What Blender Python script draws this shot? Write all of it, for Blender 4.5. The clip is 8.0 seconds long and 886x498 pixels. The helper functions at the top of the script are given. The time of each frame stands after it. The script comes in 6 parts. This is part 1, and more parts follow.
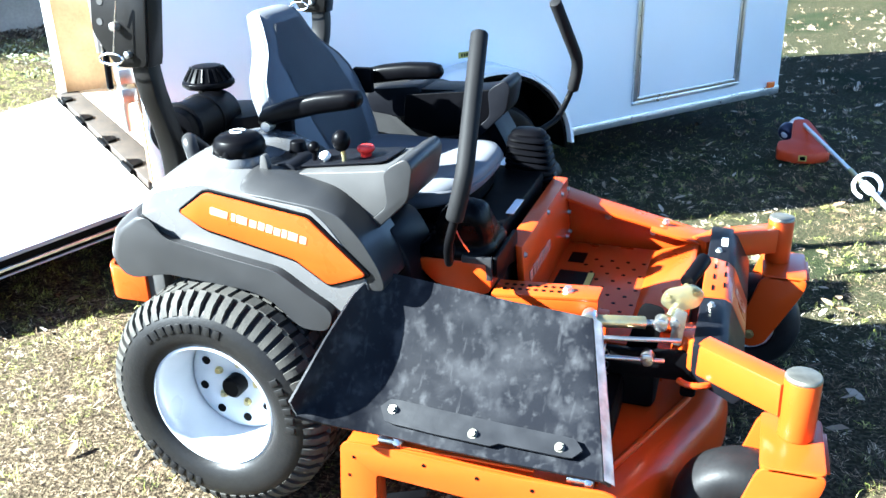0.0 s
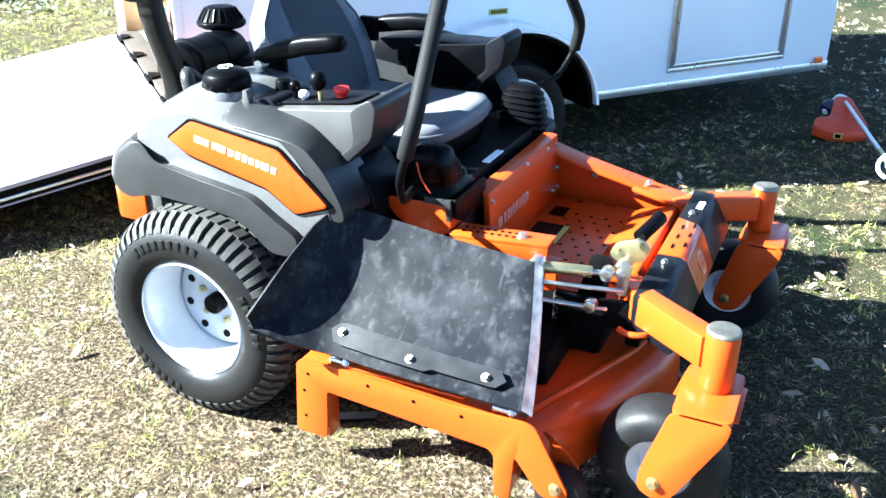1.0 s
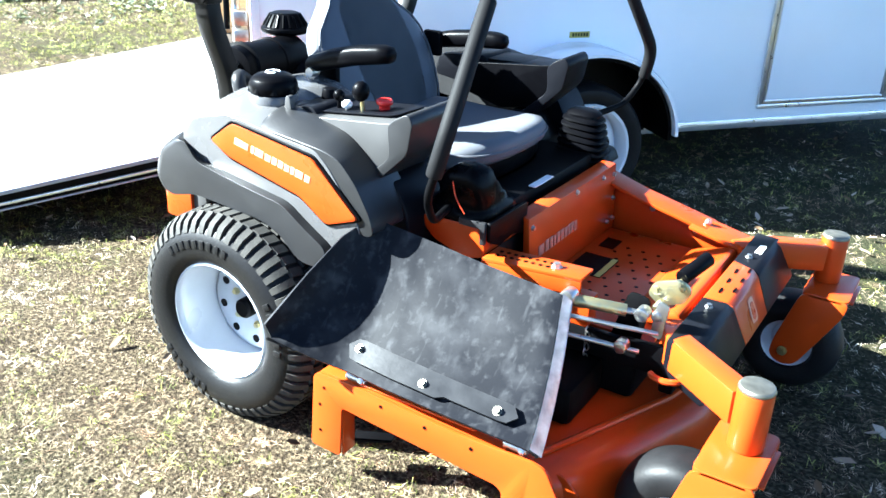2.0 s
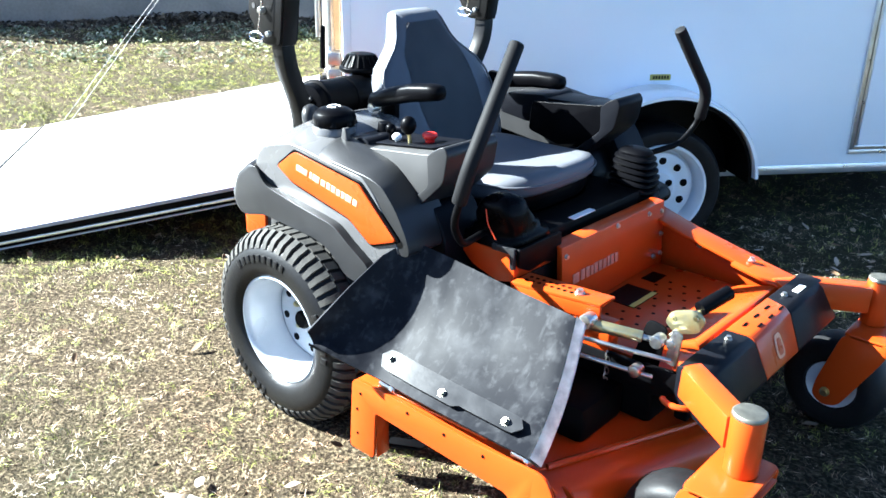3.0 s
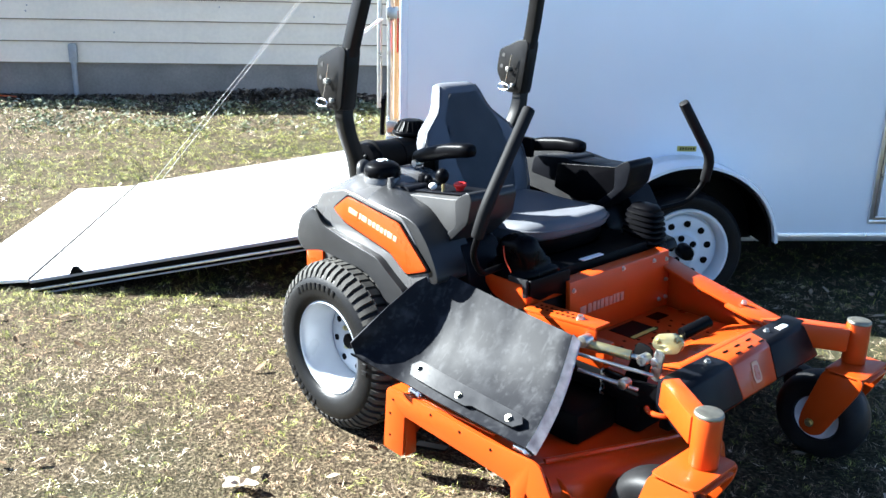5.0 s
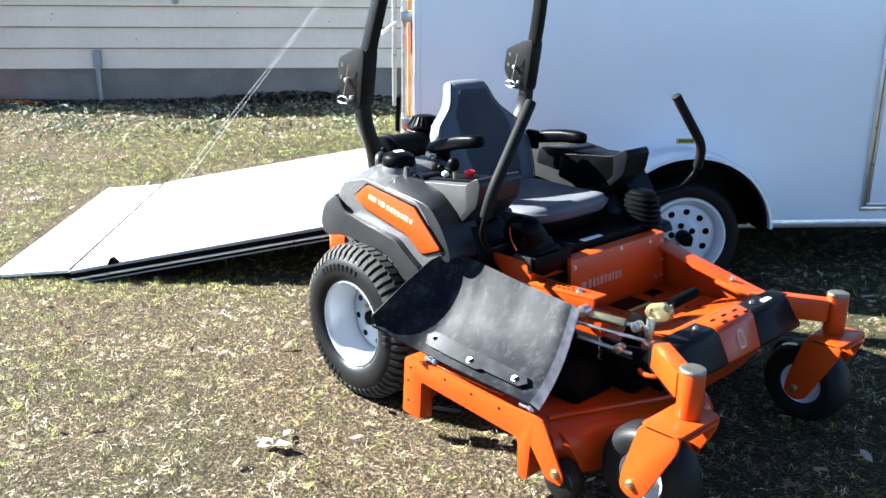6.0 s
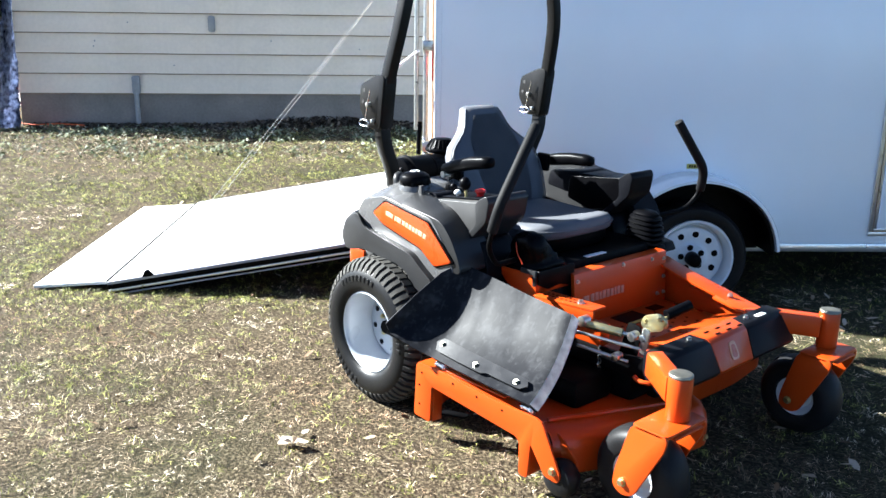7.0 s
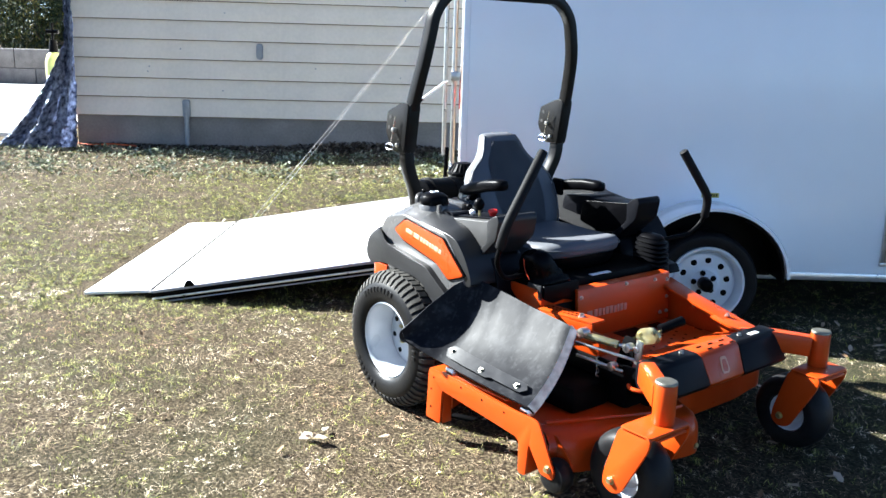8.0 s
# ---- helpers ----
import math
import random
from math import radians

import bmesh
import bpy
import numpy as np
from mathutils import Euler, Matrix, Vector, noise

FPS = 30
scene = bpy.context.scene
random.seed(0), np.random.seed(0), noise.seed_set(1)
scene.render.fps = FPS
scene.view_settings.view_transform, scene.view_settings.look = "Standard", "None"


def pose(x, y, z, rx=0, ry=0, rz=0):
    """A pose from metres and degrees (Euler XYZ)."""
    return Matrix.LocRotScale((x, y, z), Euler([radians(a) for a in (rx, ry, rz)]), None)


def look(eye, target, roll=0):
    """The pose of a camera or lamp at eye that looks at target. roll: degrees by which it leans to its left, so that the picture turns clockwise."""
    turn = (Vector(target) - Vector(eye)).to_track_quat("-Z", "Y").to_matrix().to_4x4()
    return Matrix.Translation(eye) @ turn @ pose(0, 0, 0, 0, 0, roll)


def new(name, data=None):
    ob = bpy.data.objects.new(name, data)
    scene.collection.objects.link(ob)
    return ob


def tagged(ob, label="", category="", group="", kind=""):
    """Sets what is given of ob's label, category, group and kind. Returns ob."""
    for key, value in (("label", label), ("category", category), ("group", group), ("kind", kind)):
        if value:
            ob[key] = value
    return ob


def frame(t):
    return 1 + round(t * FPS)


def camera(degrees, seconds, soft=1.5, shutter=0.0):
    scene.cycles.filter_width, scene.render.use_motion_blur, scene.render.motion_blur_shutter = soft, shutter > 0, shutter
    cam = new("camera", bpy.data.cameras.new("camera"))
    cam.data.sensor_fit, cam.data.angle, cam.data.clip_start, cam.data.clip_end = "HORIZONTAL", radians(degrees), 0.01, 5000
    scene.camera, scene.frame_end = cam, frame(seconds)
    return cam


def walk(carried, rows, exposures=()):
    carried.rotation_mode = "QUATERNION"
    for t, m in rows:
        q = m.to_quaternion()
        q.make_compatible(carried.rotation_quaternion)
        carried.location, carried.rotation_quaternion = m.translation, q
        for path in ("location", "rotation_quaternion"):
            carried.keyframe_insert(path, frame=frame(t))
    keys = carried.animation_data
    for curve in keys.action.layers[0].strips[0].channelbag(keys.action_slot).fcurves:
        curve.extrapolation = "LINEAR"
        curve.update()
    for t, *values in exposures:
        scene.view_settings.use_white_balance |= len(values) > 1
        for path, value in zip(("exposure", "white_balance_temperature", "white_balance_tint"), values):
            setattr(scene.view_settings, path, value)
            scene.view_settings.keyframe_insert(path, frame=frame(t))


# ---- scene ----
cam = camera(53.7, 8.0)
PATH = [
    (0, (0.027, 0.012, 1.548), (-0.593, 1.748, 0.775), -1.7),
    (0.5, (0.238, -0.023, 1.55), (-0.499, 1.64, 0.72), -0.3),
    (1, (0.362, -0.016, 1.545), (-0.407, 1.624, 0.696), 0.2),
    (1.5, (0.408, 0.057, 1.529), (-0.451, 1.647, 0.672), 1.0),
    (1.7, (0.414, 0.096, 1.525), (-0.484, 1.679, 0.696), 1.4),
    (2.8, (0.736, 0.146, 1.546), (-0.432, 1.575, 0.776), 2.4),
    (3, (0.78, 0.125, 1.564), (-0.436, 1.53, 0.824), 1.2),
    (3.5, (0.833, 0.016, 1.566), (-0.406, 1.411, 0.843), 0.3),
    (4, (0.909, -0.096, 1.578), (-0.284, 1.36, 0.903), 0.3),
    (4.5, (1.032, -0.129, 1.584), (-0.227, 1.295, 0.964), 0.4),
    (5, (1.208, -0.138, 1.588), (-0.163, 1.199, 1.013), 1.4),
    (5.2, (1.276, -0.155, 1.586), (-0.119, 1.145, 0.986), 1.2),
    (6.5, (1.512, -0.431, 1.609), (0.112, 0.891, 1.067), 0.3),
    (7, (1.648, -0.443, 1.611), (0.195, 0.832, 1.099), 0.8),
    (7.5, (1.832, -0.461, 1.616), (0.317, 0.745, 1.115), 1.6),
    (8, (1.945, -0.541, 1.631), (0.418, 0.669, 1.179), 1.6),
]
walk(cam, [(t, look(eye, target, roll)) for t, eye, target, roll in PATH], exposures=[
    (0.0, 3.79, 5550, -1), (1.5, 3.75, 5550, -1), (3.0, 3.44, 5650, 1), (4.5, 3.2, 5800, 3), (6.5, 2.9, 5900, 5), (8.0, 2.8, 5950, 5)])


# ---- world and light ----
world = bpy.data.worlds.new("sky")
scene.world = world
world.use_nodes = True
_wn = world.node_tree.nodes
_sky = _wn.new("ShaderNodeTexSky")
_sky.sky_type = "NISHITA"
_sky.sun_disc = False
SUN_EL, SUN_AZ = radians(34.0), radians(30.0)
_sky.sun_elevation = SUN_EL
_sky.sun_rotation = radians(270) - SUN_AZ
_sky.air_density, _sky.dust_density, _sky.ozone_density = 0.4, 0.3, 1.0
world.node_tree.links.new(_sky.outputs[0], _wn["Background"].inputs[0])
_wn["Background"].inputs[1].default_value = 0.047

SUN_TO = Vector((math.cos(SUN_AZ) * math.cos(SUN_EL), math.sin(SUN_AZ) * math.cos(SUN_EL), -math.sin(SUN_EL)))
_sun = bpy.data.lights.new("sun", "SUN")
_sun.energy, _sun.angle, _sun.color = 5.0, radians(0.55), (1.0, 0.96, 0.90)
_sun_ob = new("sun", _sun)
_sun_ob.matrix_world = look((0, 0, 30), Vector((0, 0, 30)) + SUN_TO)


# ---- materials ----
def mat(name, col, rough=0.5, metal=0.0, var=0.12, scale=12.0, bump=0.0, bscale=80.0, coat=0.0, col2=None, spec=0.5, fine=0.0, rp=(0.32, 0.68)):
    """Principled surface with broad variation of tone, fine grain and relief."""
    m = bpy.data.materials.new(name)
    m.use_nodes = True
    nt = m.node_tree
    N, Lk = nt.nodes, nt.links
    b = N["Principled BSDF"]
    b.inputs["Roughness"].default_value = rough
    b.inputs["Metallic"].default_value = metal
    b.inputs["Coat Weight"].default_value = coat
    b.inputs["Coat Roughness"].default_value = 0.12
    b.inputs["Specular IOR Level"].default_value = spec
    tc = N.new("ShaderNodeTexCoord")
    no = N.new("ShaderNodeTexNoise")
    no.inputs["Scale"].default_value, no.inputs["Detail"].default_value = scale, 6
    Lk.new(tc.outputs["Object"], no.inputs["Vector"])
    mix = N.new("ShaderNodeMix")
    mix.data_type = "RGBA"
    lo = [c * (1 - var) for c in col] if col2 is None else list(col2)
    hi = [min(1, c * (1 + var)) for c in col]
    mix.inputs["A"].default_value, mix.inputs["B"].default_value = (*lo, 1), (*hi, 1)
    ramp = N.new("ShaderNodeValToRGB")
    ramp.color_ramp.elements[0].position, ramp.color_ramp.elements[1].position = rp
    Lk.new(no.outputs[0], ramp.inputs[0])
    Lk.new(ramp.outputs[0], mix.inputs["Factor"])
    out = mix.outputs["Result"]
    if fine > 0:
        n3 = N.new("ShaderNodeTexNoise")
        n3.inputs["Scale"].default_value, n3.inputs["Detail"].default_value = scale * 14, 4
        Lk.new(tc.outputs["Object"], n3.inputs["Vector"])
        hs = N.new("ShaderNodeHueSaturation")
        mr = N.new("ShaderNodeMapRange")
        mr.inputs[1].default_value, mr.inputs[2].default_value = 0.3, 0.7
        mr.inputs[3].default_value, mr.inputs[4].default_value = 1 - fine, 1 + fine
        Lk.new(n3.outputs[0], mr.inputs[0])
        Lk.new(mr.outputs[0], hs.inputs["Value"])
        Lk.new(out, hs.inputs["Color"])
        out = hs.outputs[0]
    Lk.new(out, b.inputs["Base Color"])
    rr = N.new("ShaderNodeMapRange")
    rr.inputs[3].default_value, rr.inputs[4].default_value = max(0.03, rough - 0.08), min(1, rough + 0.08)
    Lk.new(no.outputs[0], rr.inputs[0])
    Lk.new(rr.outputs[0], b.inputs["Roughness"])
    if bump > 0:
        n2 = N.new("ShaderNodeTexNoise")
        n2.inputs["Scale"].default_value, n2.inputs["Detail"].default_value = bscale, 5
        Lk.new(tc.outputs["Object"], n2.inputs["Vector"])
        bp = N.new("ShaderNodeBump")
        bp.inputs["Strength"].default_value, bp.inputs["Distance"].default_value = bump, 0.004
        Lk.new(n2.outputs[0], bp.inputs["Height"])
        Lk.new(bp.outputs[0], b.inputs["Normal"])
    return m


ORANGE = mat("orange_paint", (0.41, 0.046, 0.0038), 0.30, var=0.06, scale=5, coat=0.1, bump=0.02, bscale=300, spec=0.25)
SILVER = mat("silver_plastic", (0.082, 0.081, 0.081), 0.26, var=0.05, bump=0.04, bscale=500)
DARKP = mat("dark_grey_plastic", (0.0175, 0.0175, 0.0182), 0.40, var=0.12, bump=0.06, bscale=600, spec=0.25)
# the fender's grey plastic in a darker copy, with its shading put in
BANDP = mat("shaded_fender_plastic", (0.018, 0.018, 0.0185), 0.36, var=0.08, bump=0.05, bscale=600, spec=0.28)
# for dark parts, and as the darker copy painting shade on the mower's left
SHADEP = mat("blackish_shade_plastic", (0.0045, 0.0048, 0.0064), 0.4, var=0.1, bump=0.05, bscale=600, spec=0.07)
MIDP = mat("grey_plastic", (0.052, 0.051, 0.050), 0.45, var=0.08, bump=0.06, bscale=600, spec=0.25)
BLACKP = mat("black_plastic", (0.0014, 0.0014, 0.0019), 0.36, var=0.25, bump=0.05, bscale=500, spec=0.05)
BLACKM = mat("black_paint", (0.0018, 0.0018, 0.0022), 0.5, var=0.2, coat=0.0, spec=0.05)
ROPSM = mat("rops_black_paint", (0.0065, 0.0062, 0.006), 0.36, var=0.15, coat=0.03, spec=0.14)
BOOTM = mat("matt_black_boot_rubber", (0.0009, 0.0009, 0.0014), 0.28, var=0.2, scale=20, bump=0.1, bscale=120, spec=0.04)
RUBBER = mat("tyre_rubber", (0.0052, 0.0052, 0.0056), 0.40, var=0.3, scale=9, bump=0.15, bscale=160, col2=(0.0095, 0.0093, 0.009), fine=0.15, spec=0.16)
CRUBBER = mat("caster_rubber", (0.008, 0.008, 0.0085), 0.5, var=0.3, scale=9, bump=0.1, bscale=160, fine=0.15, spec=0.15)
TREADD = mat("dusty_tread", (0.020, 0.0195, 0.018), 0.75, var=0.3, scale=22, bump=0.2, bscale=180, col2=(0.046, 0.043, 0.037), fine=0.2, spec=0.25)
FLAPR = mat("scuffed_rubber", (0.0075, 0.008, 0.010), 0.47, var=0.2, scale=13, bump=0.04, bscale=20, col2=(0.0045, 0.005, 0.007), fine=0.08, rp=(0.5, 0.95), spec=0.1, coat=0.0)


def add_scuffs(m, tone):
    """Pale scuff marks drawn out in one direction, over a material's base colour."""
    N, Lk = m.node_tree.nodes, m.node_tree.links
    b = N["Principled BSDF"]
    src = b.inputs["Base Color"].links[0].from_socket
    tc = N.new("ShaderNodeTexCoord")
    out = src
    for scale, turn, lo, hi, amount in (((24, 14, 15), 0.5, 0.54, 0.74, 0.36), ((8, 9, 9), 0.2, 0.50, 0.75, 0.34), ((46, 40, 42), -0.4, 0.56, 0.72, 0.3), ((70, 12, 12), 0.9, 0.64, 0.76, 0.3)):
        mp = N.new("ShaderNodeMapping")
        mp.inputs["Scale"].default_value, mp.inputs["Rotation"].default_value = scale, (turn, turn * 0.6, turn)
        Lk.new(tc.outputs["Object"], mp.inputs["Vector"])
        n = N.new("ShaderNodeTexNoise")
        n.inputs["Scale"].default_value, n.inputs["Detail"].default_value = 1.0, 5
        Lk.new(mp.outputs[0], n.inputs["Vector"])
        r = N.new("ShaderNodeMapRange")
        r.inputs[1].default_value, r.inputs[2].default_value, r.inputs[4].default_value = lo, hi, amount
        Lk.new(n.outputs[0], r.inputs[0])
        mx = N.new("ShaderNodeMix")
        mx.data_type = "RGBA"
        mx.inputs["B"].default_value = (*tone, 1)
        Lk.new(r.outputs[0], mx.inputs["Factor"])
        Lk.new(out, mx.inputs["A"])
        out = mx.outputs["Result"]
    Lk.new(out, b.inputs["Base Color"])


add_scuffs(FLAPR, (0.060, 0.061, 0.065))
STRAPM = mat("painted_strap_steel", (0.011, 0.0112, 0.0125), 0.34, var=0.2, scale=18, spec=0.4, bump=0.05, bscale=90)
# pale grey paints the sun's glint along the black rubber edge
EDGE_GLINT = mat("glint_rubber_edge", (0.45, 0.46, 0.47), 0.22, var=0.3, scale=30)
RIMW = mat("rim_grey_white_paint", (0.40, 0.425, 0.46), 0.3, var=0.05, coat=0.4)
TRIM_W = mat("trailer_rim_paint", (0.72, 0.76, 0.80), 0.35, var=0.05, coat=0.3)
ZINC = mat("zinc_steel", (0.50, 0.495, 0.47), 0.3, 0.95, var=0.15, scale=30)
CAPM = mat("dull_zinc_cap", (0.22, 0.21, 0.17), 0.45, 0.9, var=0.2, scale=40)
RAILG = mat("lavender_grey_rail", (0.30, 0.30, 0.34), 0.45, var=0.1)
GOLDZ = mat("yellow_zinc", (0.44, 0.37, 0.17), 0.3, 0.9, var=0.2, scale=30, col2=(0.36, 0.35, 0.24))
CHROME = mat("bright_steel", (0.8, 0.8, 0.8), 0.16, 1.0, var=0.05)
SEATL = mat("grey_vinyl", (0.092, 0.096, 0.108), 0.5, var=0.06, scale=8, bump=0.18, bscale=420, spec=0.25)
SEATD = mat("dark_grey_vinyl", (0.088, 0.091, 0.101), 0.52, var=0.1, scale=8, bump=0.18, bscale=420, spec=0.25)
RED = mat("red_plastic", (0.62, 0.02, 0.015), 0.35, var=0.05)
WHITEP = mat("white_decal", (0.82, 0.82, 0.82), 0.45, var=0.04)
INLAYW = mat("pale_inlay_mark", (0.62, 0.29, 0.17), 0.45, var=0.1, scale=60)
FADED = mat("faded_pale_decal", (0.42, 0.15, 0.095), 0.5, var=0.15, scale=60)
YELLOWP = mat("yellow_decal", (0.46, 0.38, 0.08), 0.5, var=0.05)
FOAM = mat("grip_foam", (0.0085, 0.0085, 0.009), 0.6, var=0.15, bump=0.15, bscale=500, spec=0.08)
TWHITE = mat("trailer_white_skin", (0.90, 0.91, 0.92), 0.22, var=0.02, scale=2.0, bump=0.012, bscale=3.0, coat=0.3)
RAMPW = mat("ramp_white_skin", (0.78, 0.77, 0.75), 0.55, var=0.05, scale=3.0, bump=0.05, bscale=90, fine=0.04)
ALU = mat("aluminium", (0.70, 0.70, 0.71), 0.3, 0.9, var=0.08, scale=20)
POSTW = mat("brown_post_plywood", (0.20, 0.10, 0.042), 0.6, var=0.2, scale=6, bump=0.05, bscale=60, fine=0.1)
# paler plywood copy, with the sun's glare on the floor put in
PLYF = mat("sunlit_plywood", (0.72, 0.62, 0.48), 0.6, var=0.15, scale=5, bump=0.05, bscale=60, fine=0.08)
PLY = mat("plywood", (0.36, 0.25, 0.145), 0.55, var=0.2, scale=4, bump=0.05, bscale=60, col2=(0.29, 0.195, 0.105), fine=0.08)
WOODD = mat("weathered_sill_wood", (0.03, 0.021, 0.014), 0.8, var=0.4, scale=14, bump=0.3, bscale=80, fine=0.2)
AMBER = mat("amber_lens", (0.8, 0.16, 0.02), 0.2, var=0.03, coat=0.5)
REDL = mat("red_lens", (0.5, 0.01, 0.012), 0.2, var=0.03, coat=0.5)
SIDING = mat("cream_siding_paint", (0.72, 0.655, 0.56), 0.6, var=0.05, scale=1.6, bump=0.1, bscale=30, fine=0.04)
CONC = mat("foundation_render", (0.19, 0.18, 0.165), 0.9, var=0.18, scale=2.2, bump=0.4, bscale=60, fine=0.1)
PIPEM = mat("grey_conduit", (0.26, 0.275, 0.29), 0.5, var=0.1)
BLOCKM = mat("block_concrete", (0.16, 0.15, 0.145), 0.9, var=0.25, scale=3, bump=0.4, bscale=40, fine=0.15)
SLAB = mat("pale_concrete", (0.62, 0.60, 0.57), 0.85, var=0.06, scale=1.5, bump=0.2, bscale=60, fine=0.05)
# pale blue mottling puts the sunlit highlights of the crumples into the colour
TARPM = mat("dark_blue_tarp", (0.26, 0.30, 0.42), 0.2, var=0.2, scale=16, bump=1.0, bscale=45, col2=(0.03, 0.038, 0.075), spec=0.8)
TARPB = mat("black_plastic_sheet", (0.012, 0.012, 0.013), 0.35, var=0.3, scale=3, bump=0.4, bscale=10)
ORSTRAP = mat("orange_strap", (0.75, 0.11, 0.02), 0.6, var=0.15)
BARK = mat("bark", (0.10, 0.075, 0.055), 0.9, var=0.3, scale=10, bump=0.5, bscale=40)
ROPE = mat("steel_cable", (0.42, 0.42, 0.41), 0.4, 0.6, var=0.1)
TRIMO = mat("red_orange_plastic", (0.50, 0.045, 0.008), 0.4, var=0.08)
TRIMB = mat("blue_black_plastic", (0.008, 0.012, 0.05), 0.35, var=0.15)
CREAMJUG = mat("translucent_yellow_plastic", (0.62, 0.68, 0.25), 0.4, var=0.08)


def island_mat(name, cols, rough=0.8, patch=None, pos=None, spec=0.3):
    """Colour picked piece by piece from a ramp, for the joined grass, leaves and foliage."""
    m = bpy.data.materials.new(name)
    m.use_nodes = True
    N, Lk = m.node_tree.nodes, m.node_tree.links
    b = N["Principled BSDF"]
    b.inputs["Roughness"].default_value = rough
    b.inputs["Specular IOR Level"].default_value = spec
    g = N.new("ShaderNodeNewGeometry")
    r = N.new("ShaderNodeValToRGB")
    els = r.color_ramp.elements
    while len(els) < len(cols):
        els.new(0.5)
    for i, c in enumerate(cols):
        els[i].position = i / (len(cols) - 1) if pos is None else pos[i]
        els[i].color = (*c, 1)
    Lk.new(g.outputs["Random Per Island"], r.inputs[0])
    out = r.outputs[0]
    for scale, lo, hi in patch or ():
        tc = N.new("ShaderNodeTexCoord")
        n = N.new("ShaderNodeTexNoise")
        n.inputs["Scale"].default_value, n.inputs["Detail"].default_value = scale, 4
        Lk.new(tc.outputs["Object"], n.inputs["Vector"])
        k = N.new("ShaderNodeValToRGB")
        k.color_ramp.elements[0].position, k.color_ramp.elements[1].position = (0.40, 0.60) if scale < 20 else (0.44, 0.58)
        k.color_ramp.elements[0].color, k.color_ramp.elements[1].color = (*lo, 1), (*hi, 1)
        Lk.new(n.outputs[0], k.inputs[0])
        mx = N.new("ShaderNodeMix")
        mx.data_type, mx.blend_type = "RGBA", "MULTIPLY"
        mx.inputs["Factor"].default_value = 1.0
        Lk.new(out, mx.inputs["A"])
        Lk.new(k.outputs[0], mx.inputs["B"])
        out = mx.outputs["Result"]
    Lk.new(out, b.inputs["Base Color"])
    return m


# ---- mesh helpers ----
def box(bm, lo, hi, m=None):
    vs = [bm.verts.new(Vector((x, y, z)) if m is None else m @ Vector((x, y, z))) for x in (lo[0], hi[0]) for y in (lo[1], hi[1]) for z in (lo[2], hi[2])]
    for f in ((0, 1, 3, 2), (4, 6, 7, 5), (0, 4, 5, 1), (2, 3, 7, 6), (0, 2, 6, 4), (1, 5, 7, 3)):
        bm.faces.new([vs[i] for i in f])
    return bm


def loft(bm, rings, cap=True, closed=True):
    """Skin over rings of equally many points."""
    vr = [[bm.verts.new(p) for p in r] for r in rings]
    n = len(vr[0])
    for a, b in zip(vr, vr[1:]):
        for i in range(n if closed else n - 1):
            j = (i + 1) % n
            bm.faces.new((a[i], a[j], b[j], b[i]))
    if cap and closed:
        bm.faces.new(vr[0][::-1])
        bm.faces.new(vr[-1])
    return bm


def basis(d):
    d = Vector(d).normalized()
    s = Vector((0, 0, 1)) if abs(d.z) < 0.9 else Vector((1, 0, 0))
    u = d.cross(s).normalized()
    return u, u.cross(d).normalized()


def cyl(bm, a, b, r, r2=None, seg=16):
    a, b = Vector(a), Vector(b)
    u, v = basis(b - a)
    r2 = r if r2 is None else r2
    ring = lambda c, q: [c + u * (q * math.cos(k * math.tau / seg)) + v * (q * math.sin(k * math.tau / seg)) for k in range(seg)]
    return loft(bm, [ring(a, r), ring(b, r2)])


def tube(bm, pts, r, seg=10, section=None):
    """A bar of round (or given) section along a line of points."""
    P = [Vector(p) for p in pts]
    ds = [(P[min(i + 1, len(P) - 1)] - P[max(i - 1, 0)]).normalized() for i in range(len(P))]
    u, v = basis(ds[0])
    rings = []
    for p, d in zip(P, ds):
        u = (u - d * u.dot(d)).normalized()
        v = d.cross(u).normalized()
        if section is None:
            rings.append([p + u * (r * math.cos(k * math.tau / seg)) + v * (r * math.sin(k * math.tau / seg)) for k in range(seg)])
        else:
            rings.append([p + u * a + v * b for a, b in section])
    return loft(bm, rings)


def soft_path(pts, r=0.05, n=5):
    """Rounds the corners of a line of points."""
    P = [Vector(p) for p in pts]
    out = [P[0]]
    for a, b, c in zip(P, P[1:], P[2:]):
        q = min(r, (b - a).length * 0.45, (c - b).length * 0.45)
        s, e = b + (a - b).normalized() * q, b + (c - b).normalized() * q
        for k in range(n + 1):
            t = k / n
            out.append(s.lerp(b, t).lerp(b.lerp(e, t), t))
    return out + [P[-1]]


def rnd(poly, r=0.02, n=3):
    """A closed 2D outline with rounded corners."""
    out, k = [], len(poly)
    for i in range(k):
        a, b, c = (Vector(poly[(i + j) % k]) for j in (-1, 0, 1))
        q = min(r, (b - a).length * 0.45, (c - b).length * 0.45)
        s, e = b + (a - b).normalized() * q, b + (c - b).normalized() * q
        out += [tuple(s.lerp(b, t / n).lerp(b.lerp(e, t / n), t / n)) for t in range(n + 1)]
    return out


def prism(bm, poly, axis, lo, hi, m=None):
    """A 2D outline pushed along an axis: 'y' takes (x, z), 'z' takes (x, y), 'x' takes (y, z)."""
    put = {"y": lambda p, h: Vector((p[0], h, p[1])), "z": lambda p, h: Vector((p[0], p[1], h)), "x": lambda p, h: Vector((h, p[0], p[1]))}[axis]
    f = (lambda q: q) if m is None else (lambda q: m @ q)
    return loft(bm, [[f(put(p, lo)) for p in poly], [f(put(p, hi)) for p in poly]])


